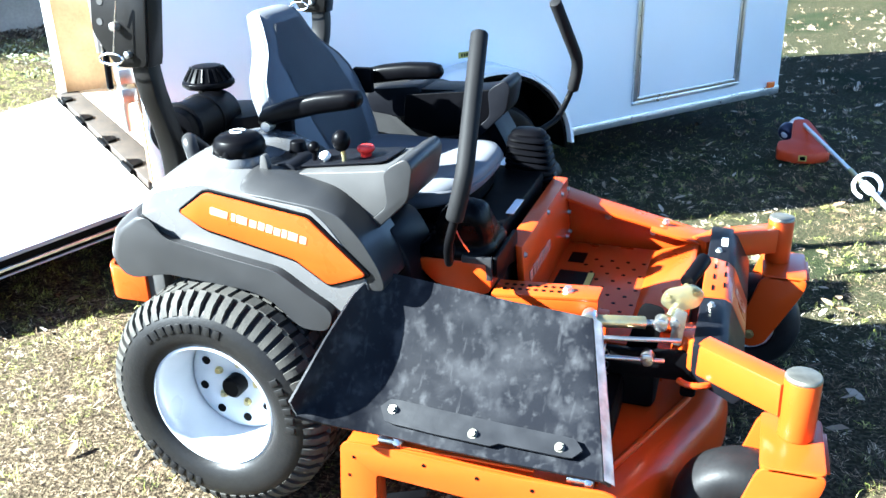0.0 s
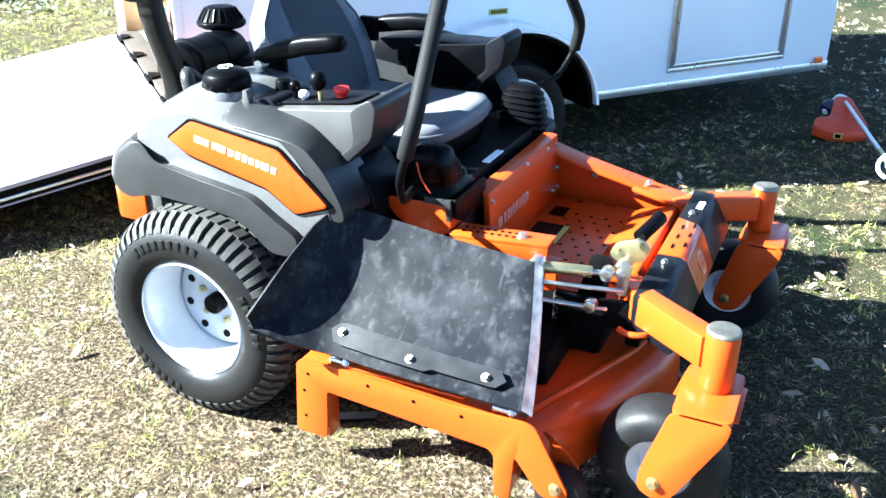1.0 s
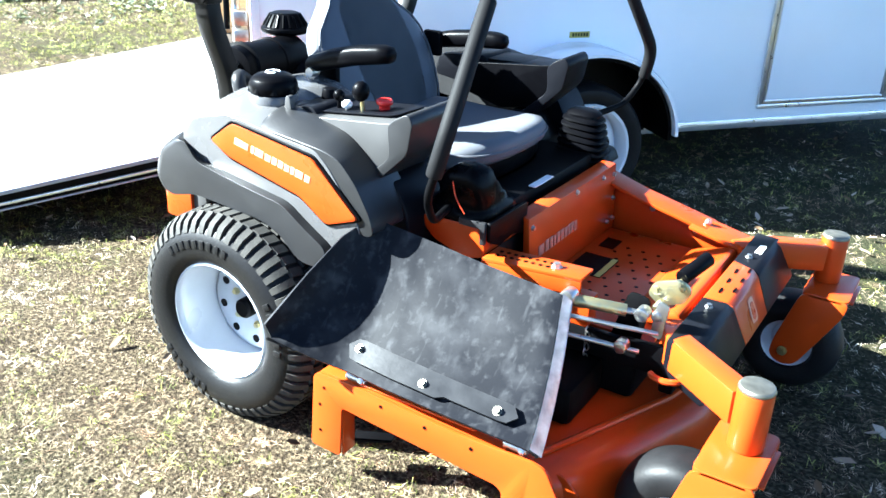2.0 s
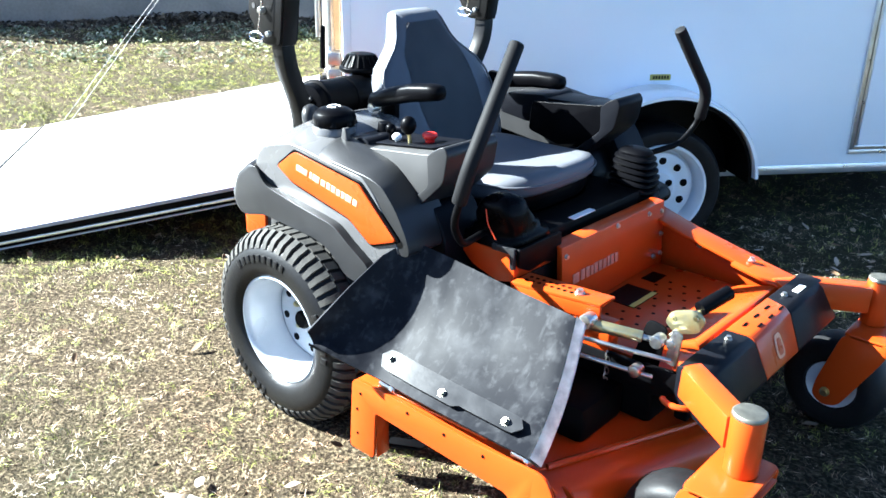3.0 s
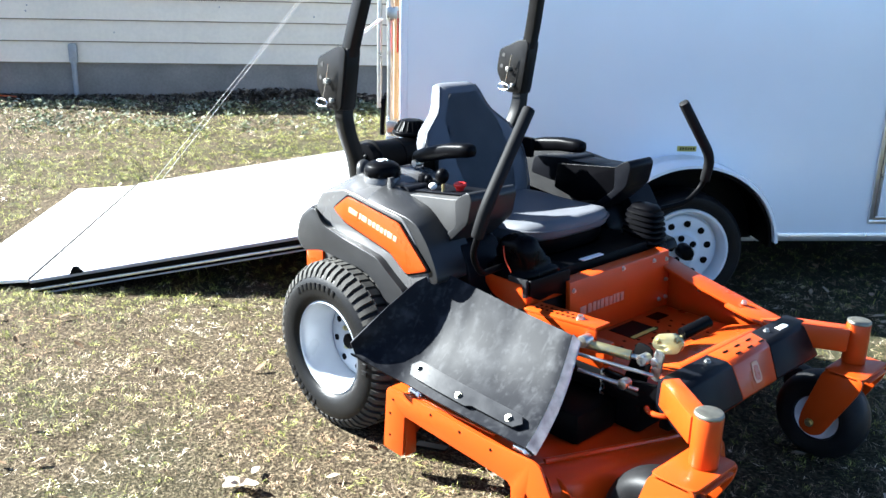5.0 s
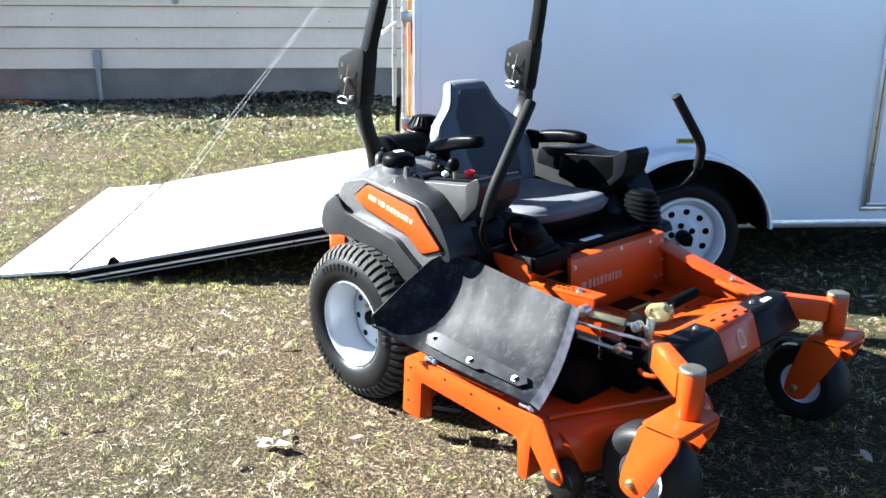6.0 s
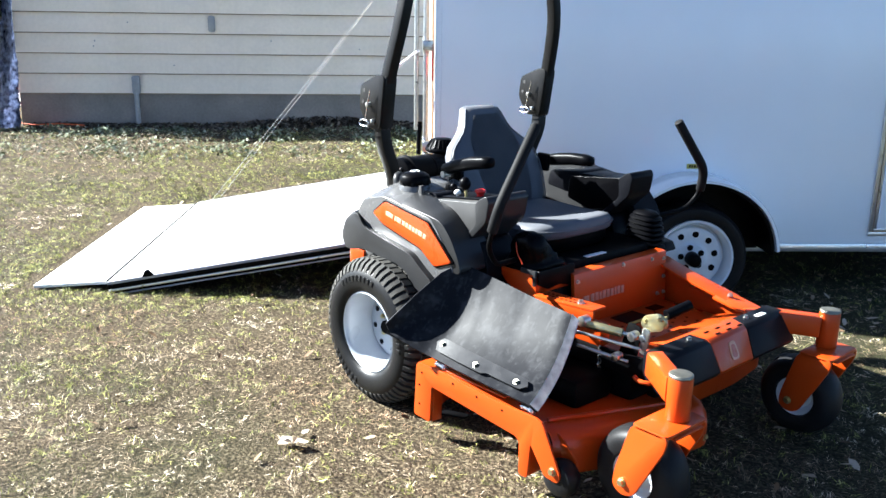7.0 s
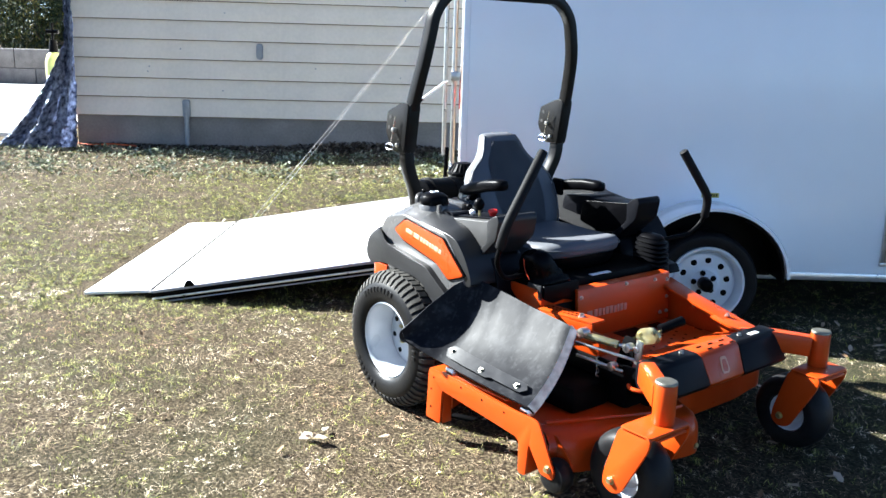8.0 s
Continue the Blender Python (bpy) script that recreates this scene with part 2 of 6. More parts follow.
def lathe(bm, prof, seg=32, m=None):
    """A closed or open outline of (radius, along) turned round the y axis."""
    m = Matrix() if m is None else m
    rings = []
    for k in range(seg):
        a = k * math.tau / seg
        rings.append([m @ Vector((r * math.cos(a), y, r * math.sin(a))) for r, y in prof])
    vr = [[bm.verts.new(p) for p in r] for r in rings]
    for i in range(seg):
        a, b = vr[i], vr[(i + 1) % seg]
        for j in range(len(prof) - 1):
            bm.faces.new((a[j], a[j + 1], b[j + 1], b[j]))
    bmesh.ops.remove_doubles(bm, verts=bm.verts, dist=1e-5)
    return bm


def ball(bm, c, r, sx=1, sy=1, sz=1, u=16, v=10):
    bmesh.ops.create_uvsphere(bm, u_segments=u, v_segments=v, radius=r, matrix=Matrix.Translation(c) @ Matrix.Diagonal((sx, sy, sz, 1)))
    return bm


def superring(cx, cy, z, hx, hy, n=24, e=3.0, tilt=0.0):
    out = []
    for k in range(n):
        a = k * math.tau / n
        c, s = math.cos(a), math.sin(a)
        x = hx * math.copysign(abs(c) ** (2 / e), c)
        y = hy * math.copysign(abs(s) ** (2 / e), s)
        out.append(Vector((cx + x, cy + y, z + tilt * x)))
    return out


def finish(bm, bevel=0.0, segs=2, sharp=38):
    bmesh.ops.recalc_face_normals(bm, faces=bm.faces)
    if bevel > 0:
        es = [e for e in bm.edges if len(e.link_faces) == 2 and e.calc_face_angle(0) > radians(30)]
        bmesh.ops.bevel(bm, geom=es, offset=bevel, segments=segs, affect="EDGES", profile=0.5, clamp_overlap=True)
    for f in bm.faces:
        f.smooth = True
    for e in bm.edges:
        if len(e.link_faces) == 2 and e.calc_face_angle(0) > radians(sharp):
            e.smooth = False


def part(name, bm, material, parent=None, label="", bevel=0.0, segs=2, sharp=38):
    """One mesh object from a bmesh, under its thing or part."""
    finish(bm, bevel, segs, sharp)
    me = bpy.data.meshes.new(name)
    bm.to_mesh(me)
    bm.free()
    me.materials.append(material)
    ob = new(name, me)
    if parent is not None:
        ob.parent = parent
    if label:
        tagged(ob, label)
    return ob


def B():
    return bmesh.new()


def thing(name, label, category, at=None, group=""):
    ob = new(name)
    ob.empty_display_size = 0.1
    if at is not None:
        ob.matrix_world = at
    return tagged(ob, label, category, group)


def bolt(parent, p, n, r=0.009, material=None, name="bolt"):
    """A hexagon bolt head with its washer, standing on a surface."""
    p, n = Vector(p), Vector(n).normalized()
    bm = B()
    cyl(bm, p - n * 0.002, p + n * 0.003, r * 1.35, seg=14)
    cyl(bm, p + n * 0.003, p + n * (0.003 + r * 0.9), r, r * 0.92, seg=6)
    return part(name, bm, material or ZINC, parent)


def raw_mesh(name, verts, faces_n, loops, material, smooth=False):
    """A large mesh from number arrays: faces with faces_n corners each."""
    me = bpy.data.meshes.new(name)
    nf = len(loops) // faces_n
    me.vertices.add(len(verts))
    me.vertices.foreach_set("co", np.asarray(verts, dtype=np.float32).ravel())
    me.loops.add(len(loops))
    me.loops.foreach_set("vertex_index", np.asarray(loops, dtype=np.int32))
    me.polygons.add(nf)
    me.polygons.foreach_set("loop_start", np.arange(0, nf * faces_n, faces_n, dtype=np.int32))
    me.update(calc_edges=True)
    me.materials.append(material)
    return new(name, me)


# ---- ground ----
TRAILER = Matrix.Translation((-2.287, 2.939, 0)) @ Matrix.Rotation(radians(51), 4, "Z")
TRAILER_IN = TRAILER.inverted()


def ground_z(x, y):
    """Height of the lawn: nearly level, rising a little to the house, dipped to meet the trailer wheel and one caster,
    whose heights fit the camera's view.
    """
    s = -(0.816 * x - 0.578 * y)
    k = min(1, max(0, (s - 4.0) / 6.0))
    w = TRAILER @ Vector((1.54, -0.2, 0))
    dip = 0.07 * math.exp(-((x - w.x) ** 2 + (y - w.y) ** 2) / 0.3)
    dip += 0.030 * math.exp(-((x - 0.11) ** 2 + (y - 2.88) ** 2) / 0.08)
    n = noise.noise(Vector((x * 0.9, y * 0.9, 0))) * 0.012 + noise.noise(Vector((x * 4, y * 4, 5))) * 0.006
    return 0.1 * k * k * (3 - 2 * k) - dip + n


def axis_lines(lo, hi, step, far):
    a, b, d = [lo], [hi], step
    while a[-1] > -far:
        d *= 1.35
        a.append(a[-1] - d)
        b.append(b[-1] + d)
    return a[:0:-1] + list(np.arange(lo, hi + 1e-6, step)) + b[1:]


def ground_material():
    m = bpy.data.materials.new("dormant_lawn")
    m.use_nodes = True
    N, Lk = m.node_tree.nodes, m.node_tree.links
    b = N["Principled BSDF"]
    b.inputs["Roughness"].default_value = 0.95
    b.inputs["Specular IOR Level"].default_value = 0.1
    tc = N.new("ShaderNodeTexCoord")

    def nz(scale, det=5):
        n = N.new("ShaderNodeTexNoise")
        n.inputs["Scale"].default_value, n.inputs["Detail"].default_value = scale, det
        Lk.new(tc.outputs["Object"], n.inputs["Vector"])
        return n

    def ramp(src, stops):
        r = N.new("ShaderNodeValToRGB")
        e = r.color_ramp.elements
        while len(e) < len(stops):
            e.new(0.5)
        for i, (p, c) in enumerate(stops):
            e[i].position, e[i].color = p, (*c, 1)
        Lk.new(src.outputs[0], r.inputs[0])
        return r

    fine = ramp(nz(70, 8), [(0.3, (0.012, 0.008, 0.005)), (0.48, (0.05, 0.037, 0.022)), (0.62, (0.14, 0.11, 0.068)), (0.8, (0.30, 0.25, 0.165))])
    green = ramp(nz(95, 6), [(0.3, (0.007, 0.010, 0.004)), (0.6, (0.022, 0.029, 0.011)), (0.8, (0.066, 0.07, 0.03))])
    mask = ramp(nz(0.75, 4), [(0.52, (0, 0, 0)), (0.70, (0.6, 0.6, 0.6))])
    mix = N.new("ShaderNodeMix")
    mix.data_type = "RGBA"
    dot = N.new("ShaderNodeVectorMath")
    dot.operation = "DOT_PRODUCT"
    dot.inputs[1].default_value = (1.0, 0.75, 0.0)
    Lk.new(tc.outputs["Object"], dot.inputs[0])
    # dark green gradient towards the yard, painting in the shade there
    yard = N.new("ShaderNodeMapRange")
    yard.inputs[1].default_value, yard.inputs[2].default_value, yard.inputs[4].default_value = 1.15, 2.8, 0.7
    Lk.new(dot.outputs["Value"], yard.inputs[0])
    add = N.new("ShaderNodeMath")
    add.operation, add.use_clamp = "ADD", True
    Lk.new(mask.outputs[0], add.inputs[0])
    Lk.new(yard.outputs[0], add.inputs[1])
    Lk.new(add.outputs[0], mix.inputs["Factor"])
    Lk.new(fine.outputs[0], mix.inputs["A"])
    Lk.new(green.outputs[0], mix.inputs["B"])
    Lk.new(mix.outputs["Result"], b.inputs["Base Color"])
    bp = N.new("ShaderNodeBump")
    bp.inputs["Strength"].default_value, bp.inputs["Distance"].default_value = 0.9, 0.02
    Lk.new(nz(110, 6).outputs[0], bp.inputs["Height"])
    Lk.new(bp.outputs[0], b.inputs["Normal"])
    return m


def build_ground():
    xs, ys = axis_lines(-13, 3, 0.11, 900), axis_lines(-1.5, 9.5, 0.11, 900)
    verts = [(x, y, ground_z(x, y)) for y in ys for x in xs]
    w = len(xs)
    loops = []
    for j in range(len(ys) - 1):
        for i in range(w - 1):
            a = j * w + i
            loops += [a, a + 1, a + w + 1, a + w]
    ob = raw_mesh("ground", verts, 4, loops, ground_material())
    ob.data.polygons.foreach_set("use_smooth", [True] * len(ob.data.polygons))
    tagged(ob, "lawn of dormant straw-coloured grass with green patches", "lawn", kind="structure")


build_ground()


def sampled(f, area, X, Y, step=0.04):
    """A function of the plan read off a fine grid at many places."""
    x0, x1, y0, y1 = area
    nx, ny = int((x1 - x0) / step) + 2, int((y1 - y0) / step) + 2
    G = np.array([[f(x0 + i * step, y0 + j * step) for i in range(nx)] for j in range(ny)])
    u, v = (X - x0) / step, (Y - y0) / step
    i, j = u.astype(int), v.astype(int)
    a, b = u - i, v - j
    return (G[j, i] * (1 - a) + G[j, i + 1] * a) * (1 - b) + (G[j + 1, i] * (1 - a) + G[j + 1, i + 1] * a) * b


def blades(name, label, count, area, length, width, lie, material, keep=None, seed=1, tuft=12, spread=0.014):
    """Thin bent blades strewn over an area of the lawn in matted tufts that lie one way, joined."""
    rng = np.random.default_rng(seed)
    x0, x1, y0, y1 = area
    m = count // tuft
    X, Y = rng.uniform(x0, x1, m), rng.uniform(y0, y1, m)
    if keep is not None:
        ok = rng.random(m) < sampled(keep, area, X, Y)
        X, Y = X[ok], Y[ok]
    m = len(X)
    tuft_az, tuft_k = rng.uniform(0, math.tau, m), rng.uniform(0.55, 1.25, m)
    X, Y = np.repeat(X, tuft) + rng.normal(0, spread, m * tuft), np.repeat(Y, tuft) + rng.normal(0, spread, m * tuft)
    RS = np.repeat(rng.uniform(0.25, 1.9, m), tuft)
    AZ, KL = np.repeat(tuft_az, tuft) + rng.normal(0, 0.7, m * tuft), np.repeat(tuft_k, tuft)
    inside = (X > x0) & (X < x1) & (Y > y0) & (Y < y1)
    X, Y, AZ, KL, RS = X[inside], Y[inside], AZ[inside], KL[inside], RS[inside]
    # the strewing thins out towards the edges of its area
    rim = np.minimum(np.minimum(X - x0, x1 - X), np.minimum(Y - y0, y1 - Y))
    ok = rng.random(len(X)) < np.clip(rim / 0.9, 0, 1)
    X, Y, az, KL, rise = X[ok], Y[ok], AZ[ok], KL[ok], RS[ok]
    n = len(X)
    Z = sampled(ground_z, area, X, Y)
    el = np.radians(rng.uniform(lie[0], lie[1], n)) * rise
    Ln = rng.uniform(length[0], length[1], n) * KL
    Wd = rng.uniform(width[0], width[1], n)
    dx, dy = np.cos(az), np.sin(az)
    sx, sy = -dy, dx
    P = np.zeros((n, 4, 3))
    base = np.stack([X, Y, Z + 0.001], 1)
    side = np.stack([sx, sy, rng.uniform(-0.3, 0.3, n)], 1) * (Wd / 2)[:, None]
    mid = base + np.stack([dx * np.cos(el), dy * np.cos(el), np.sin(el)], 1) * (Ln * 0.55)[:, None]
    el2 = el * rng.uniform(-0.2, 0.8, n)
    tip = mid + np.stack([dx * np.cos(el2), dy * np.cos(el2), np.sin(el2)], 1) * (Ln * 0.45)[:, None]
    P[:, 0], P[:, 1], P[:, 2], P[:, 3] = base - side * 0.6, mid + side, tip, mid - side
    k = np.arange(n) * 4
    T = np.stack([k, k + 1, k + 3, k + 3, k + 1, k + 2], 1).ravel()
    ob = raw_mesh(name, P.reshape(-1, 3), 3, T, material)
    return tagged(ob, label, "grass", kind="stuff")


STRAW = island_mat("straw_blades", [(0.024, 0.017, 0.011), (0.11, 0.083, 0.058), (0.28, 0.232, 0.178), (0.54, 0.480, 0.405), (0.72, 0.665, 0.59), (0.16, 0.120, 0.080)], 0.75, ((0.9, (0.70, 0.54, 0.40), (1.25, 1.25, 1.15)), (6.0, (0.60, 0.54, 0.46), (1.3, 1.3, 1.3)), (26.0, (0.15, 0.13, 0.105), (1.75, 1.75, 1.75))))
GREENB = island_mat("green_blades", [(0.030, 0.038, 0.007), (0.13, 0.150, 0.022), (0.29, 0.305, 0.055), (0.50, 0.47, 0.16)], 0.6, ((26.0, (0.25, 0.25, 0.25), (1.5, 1.5, 1.5)),))
WEED = island_mat("weed_leaves", [(0.07, 0.088, 0.045), (0.16, 0.185, 0.115), (0.28, 0.305, 0.22), (0.40, 0.41, 0.33)], 0.95, spec=0.03)
LEAFM = island_mat("dead_leaves", [(0.10, 0.055, 0.027), (0.18, 0.115, 0.06), (0.27, 0.20, 0.13), (0.50, 0.44, 0.36)], 0.7)


def under_ramp(w):
    return -2.5 < w.x < -1.3 and -0.12 < w.y < 2.2


def shaded_lawn(x, y):
    """The lawn turns greener towards the trailer's front end and the open yard beyond, darkening it to stand for the
    shade there.
    """
    return min(1.0, max(0.0, (x + 0.75 * y - 1.15 + 0.6 * noise.noise(Vector((x, y, 3)))) / 1.6, (6.6 - y) / 1.2))


def greenness(x, y):
    """Share of green blades: patches, thicker away from the trailer's rear and at its front."""
    west = min(1.0, max(0.0, (-1.8 - x + 0.25 * y) / 1.5)) * min(1.0, max(0.15, (x + 9.2) / 2.2))
    f = noise.noise(Vector((x * 0.9 + 3, y * 0.9, 2))) + 0.5 * noise.noise(Vector((x * 2.9, y * 2.9, 6))) + 0.42 * west
    spot = min(1.0, max(0.0, (f - 0.10) / 0.32))
    return min(1.0, 0.002 + 0.18 * shaded_lawn(x, y) + 0.10 * west + 0.80 * spot * (0.04 + 0.96 * west))


def green_here(x, y):
    return 0.0 if under_ramp(TRAILER_IN @ Vector((x, y, 0))) else greenness(x, y)


def clump(x, y):
    """Blades gather in tufts a hand's width across, with thin spots between."""
    return 0.60 + 1.3 * noise.noise(Vector((x * 15, y * 15, 4))) + 0.5 * noise.noise(Vector((x * 4.3, y * 4.3, 7)))


def far_lawn(x, y):
    return 0.0 if under_ramp(TRAILER_IN @ Vector((x, y, 0))) else clump(x, y) * (1.0 - 0.92 * greenness(x, y))


def near_lawn(x, y):
    w = TRAILER_IN @ Vector((x, y, 0))
    if 0.1 < w.x < 3.9 and 0.6 < w.y < 2.2 or under_ramp(w):
        return 0.0
    # straw thins out in the shade zone, to darken it
    return clump(x, y) * (1.0 - max(0.92 * greenness(x, y), 0.75 * shaded_lawn(x, y)))


blades("dead_grass", "short dormant straw-coloured grass blades", 1900000, (-4.9, 2.4, -1.6, 5.7), (0.013, 0.046), (0.0007, 0.0018), (0, 36), STRAW, near_lawn, 1)


def brown_here(x, y):
    return near_lawn(x, y) if noise.noise(Vector((x * 0.7, y * 0.7, 12))) > -0.06 else 0.0


BROWNB = island_mat("brown_blades", [(0.035, 0.021, 0.011), (0.09, 0.056, 0.029), (0.16, 0.11, 0.062), (0.25, 0.19, 0.12)], 0.8)
blades("brown_thatch", "brown dead thatch showing between the straw", 240000, (-5.8, 2.4, -1.6, 5.7), (0.016, 0.055), (0.0012, 0.003), (4, 50), BROWNB, brown_here, 21)
blades("dead_grass", "short dormant straw-coloured grass further off", 520000, (-12.2, -2.8, -1.0, 8.0), (0.02, 0.06), (0.0014, 0.0034), (4, 50), STRAW, far_lawn, 2)
blades("dead_grass", "short dormant straw-coloured grass beyond the trailer", 16000, (-0.8, 4.5, 4.8, 12), (0.03, 0.075), (0.004, 0.009), (4, 50), STRAW, None, 5)
blades("green_grass", "patches of short green winter grass", 640000, (-5.0, 2.9, -1.6, 7.3), (0.016, 0.05), (0.0011, 0.0026), (15, 75), GREENB, green_here, 3)
blades("green_grass", "patches of short green winter grass further off", 480000, (-12.2, -3.0, -1.0, 8.0), (0.02, 0.05), (0.0016, 0.0036), (15, 65), GREENB, green_here, 4)


def leafy(name, label, cat, count, place, size, material, seed, flat=0.35, lift=0.01):
    """Small folded leaves lying about, joined."""
    rng = random.Random(seed)
    V, T = [], []
    for _ in range(count):
        x, y, z = place(rng)
        s = rng.uniform(*size)
        a = rng.uniform(0, math.tau)
        rot = Euler((rng.uniform(-flat, flat), rng.uniform(-flat, flat), a)).to_matrix()
        k = len(V)
        for p in ((-1, 0, 0), (-0.3, 0.42, 0.16), (0.5, 0.34, 0.1), (1, 0, 0.12), (0.5, -0.34, 0.1), (-0.3, -0.42, 0.16), (0.1, 0, -0.04)):
            q = rot @ Vector(p) * s
            V.append((x + q.x, y + q.y, z + q.z + lift))
        for i, j in ((0, 1), (1, 2), (2, 3), (3, 4), (4, 5), (5, 0)):
            T += [k + 6, k + j, k + i]
    return tagged(raw_mesh(name, V, 3, T, material), label, cat, kind="stuff")


_tufts = random.Random(31)
TUFTS = [(_tufts.uniform(-2.0, 7.5), 0.35 + 2.3 * _tufts.random() ** 1.3, _tufts.uniform(0.04, 0.13)) for _ in range(170)]


def at_weeds(rng):
    """Rosettes of leaves in clumps, and single leaves between them."""
    a, s, w = rng.choice(TUFTS)
    if rng.random() < 0.3:
        a, s, w = rng.uniform(-2.2, 7.5), rng.uniform(0.25, 2.9), 0.05
    a, s = a + rng.gauss(0, w), s + rng.gauss(0, w)
    x, y = -11.13 + 0.578 * a + 0.816 * s, 3.06 + 0.816 * a - 0.578 * s
    return x, y, ground_z(x, y) + rng.random() ** 2 * 0.06


def at_lawn(rng):
    x, y = rng.uniform(-5.5, 2.5), rng.uniform(0.6, 8.5)
    if rng.random() < 0.15:
        x, y = rng.uniform(-0.9, 2.2), rng.uniform(3.0, 6.5)
    return x, y, ground_z(x, y) + 0.012


leafy("weeds", "low grey-green broadleaf weeds along the house", "weeds", 6500, at_weeds, (0.012, 0.034), WEED, 3, 0.8)
leafy("leaf_litter", "pale dry fallen leaves scattered on the lawn", "leaves", 900, at_lawn, (0.008, 0.036), LEAFM, 8, 0.5)
bm = B()
rng = random.Random(4)
ring = [(0.055 * (1 + 0.22 * math.cos(5 * k * math.tau / 20) + 0.3 * math.cos(2 * k * math.tau / 20)) * math.cos(k * math.tau / 20), 0.04 * (1 + 0.22 * math.cos(5 * k * math.tau / 20) + 0.3 * math.cos(2 * k * math.tau / 20)) * math.sin(k * math.tau / 20)) for k in range(20)]
c = bm.verts.new((0, 0, 0.002))
vs = [bm.verts.new((x, y, 0.008 + 0.014 * rng.random())) for x, y in ring]
for i in range(20):
    bm.faces.new((c, vs[i], vs[(i + 1) % 20]))
bmesh.ops.solidify(bm, geom=bm.faces[:], thickness=0.0012)
PALELEAF = mat("pale_leaf", (0.64, 0.56, 0.44), 0.7, var=0.15, scale=40)
leaf = part("fallen_leaf", bm, PALELEAF, None)
leaf.matrix_world = pose(-1.03, 1.15, 0.016, 4, -6, 35) @ Matrix.Diagonal((0.85, 0.8, 1, 1))
tagged(leaf, "large pale curled dry leaf lying on the grass", "leaf")


# ---- house ----
HOUSE = Matrix.Translation((-11.13, 3.06, 0)) @ Matrix.Rotation(radians(54.7), 4, "Z")
house = thing("house", "house with cream lap siding on a grey rendered foundation", "house", HOUSE)
# eave HE and the roof are unseen, kept low to narrow the house's shadow
HL, HD, FT, HE = 14.0, 8.0, 0.552, 2.44
bm = B()
box(bm, (0.045, 0.03, -0.3), (HL, HD - 0.03, FT))
part("foundation", bm, CONC, house, "grey rendered foundation wall", 0.006)
bm = B()
box(bm, (0.02, 0.03, FT), (HL - 0.02, HD - 0.05, HE))
part("wall", bm, SIDING, house)
bm = B()
prism(bm, [(-0.03, HE), (HD + 0.03, HE), (HD + 0.03, HE + 0.06), (HD / 2, 3.9), (-0.03, HE + 0.06)], "x", -0.3, HL + 0.3)
ROOFM = mat("grey_shingles", (0.16, 0.15, 0.145), 0.9, var=0.25, scale=6, bump=0.4, bscale=30)
part("roof", bm, ROOFM, house, "grey shingle roof", 0.01)
bm = B()
box(bm, (0.040, -0.010, FT - 0.01), (0.075, 0.09, HE))
part("corner_trim", bm, SIDING, house, "", 0.004)
bm = B()
prism(bm, [(0.0, 0.0), (-0.044, 0.0), (-0.006, 0.283), (0.0, 0.283)], "x", 0.077, HL - 0.02)
finish(bm, 0.002)
me = bpy.data.meshes.new("siding_board")
bm.to_mesh(me)
bm.free()
me.materials.append(SIDING)
for k in range(7):
    ob = new("siding_board", me)
    ob.parent = house
    ob.matrix_basis = pose(0, 0.028, FT - 0.012 + k * 0.2665)
for k in range(7):
    for x, dz in ((1.05, 0.10), (1.07, 0.17), (1.5, 0.15), (2.1, 0.12), (3.4, 0.19), (4.6, 0.09)):
        if (k * 3 + int(x * 10)) % 4 == 0:
            bm = B()
            z = FT - 0.012 + k * 0.2665 + dz
            y = 0.028 - 0.044 + dz * 0.134
            cyl(bm, (x + 0.013 * k, y - 0.0025, z), (x + 0.013 * k, y + 0.004, z), 0.010, seg=10)
            part("nail_cap", bm, PIPEM, house, "grey nail head")
# thin brown strip along each board's foot, painting the lap's shadow line
LAPD = mat("lap_shadow_paint", (0.20, 0.16, 0.11), 0.8, var=0.3, scale=3, fine=0.2)
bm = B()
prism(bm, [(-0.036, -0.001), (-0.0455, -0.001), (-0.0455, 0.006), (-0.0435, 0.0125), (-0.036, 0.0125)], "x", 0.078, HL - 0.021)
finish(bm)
me = bpy.data.meshes.new("lap_shadow_strip")
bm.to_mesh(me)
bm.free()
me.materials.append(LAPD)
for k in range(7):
    ob = new("lap_shadow_strip", me)
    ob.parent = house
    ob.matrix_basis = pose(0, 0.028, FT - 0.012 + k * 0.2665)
bm = B()
cyl(bm, (1.60, -0.04, 0.02), (1.60, -0.04, 0.62), 0.033, seg=14)
pipe = part("conduit", bm, PIPEM, house, "grey plastic conduit riser")
bm = B()
prism(bm, rnd([(1.55, 0.54), (1.65, 0.54), (1.65, 0.79), (1.55, 0.79)], 0.03), "y", -0.065, 0.004)
part("conduit_box", bm, PIPEM, pipe, "", 0.006)
bm = B()
prism(bm, rnd([(2.60, 1.37), (2.69, 1.37), (2.69, 1.59), (2.60, 1.59)], 0.04), "y", -0.05, 0.012)
part("wall_fixture", bm, PIPEM, house, "small grey rounded outlet cover", 0.012)

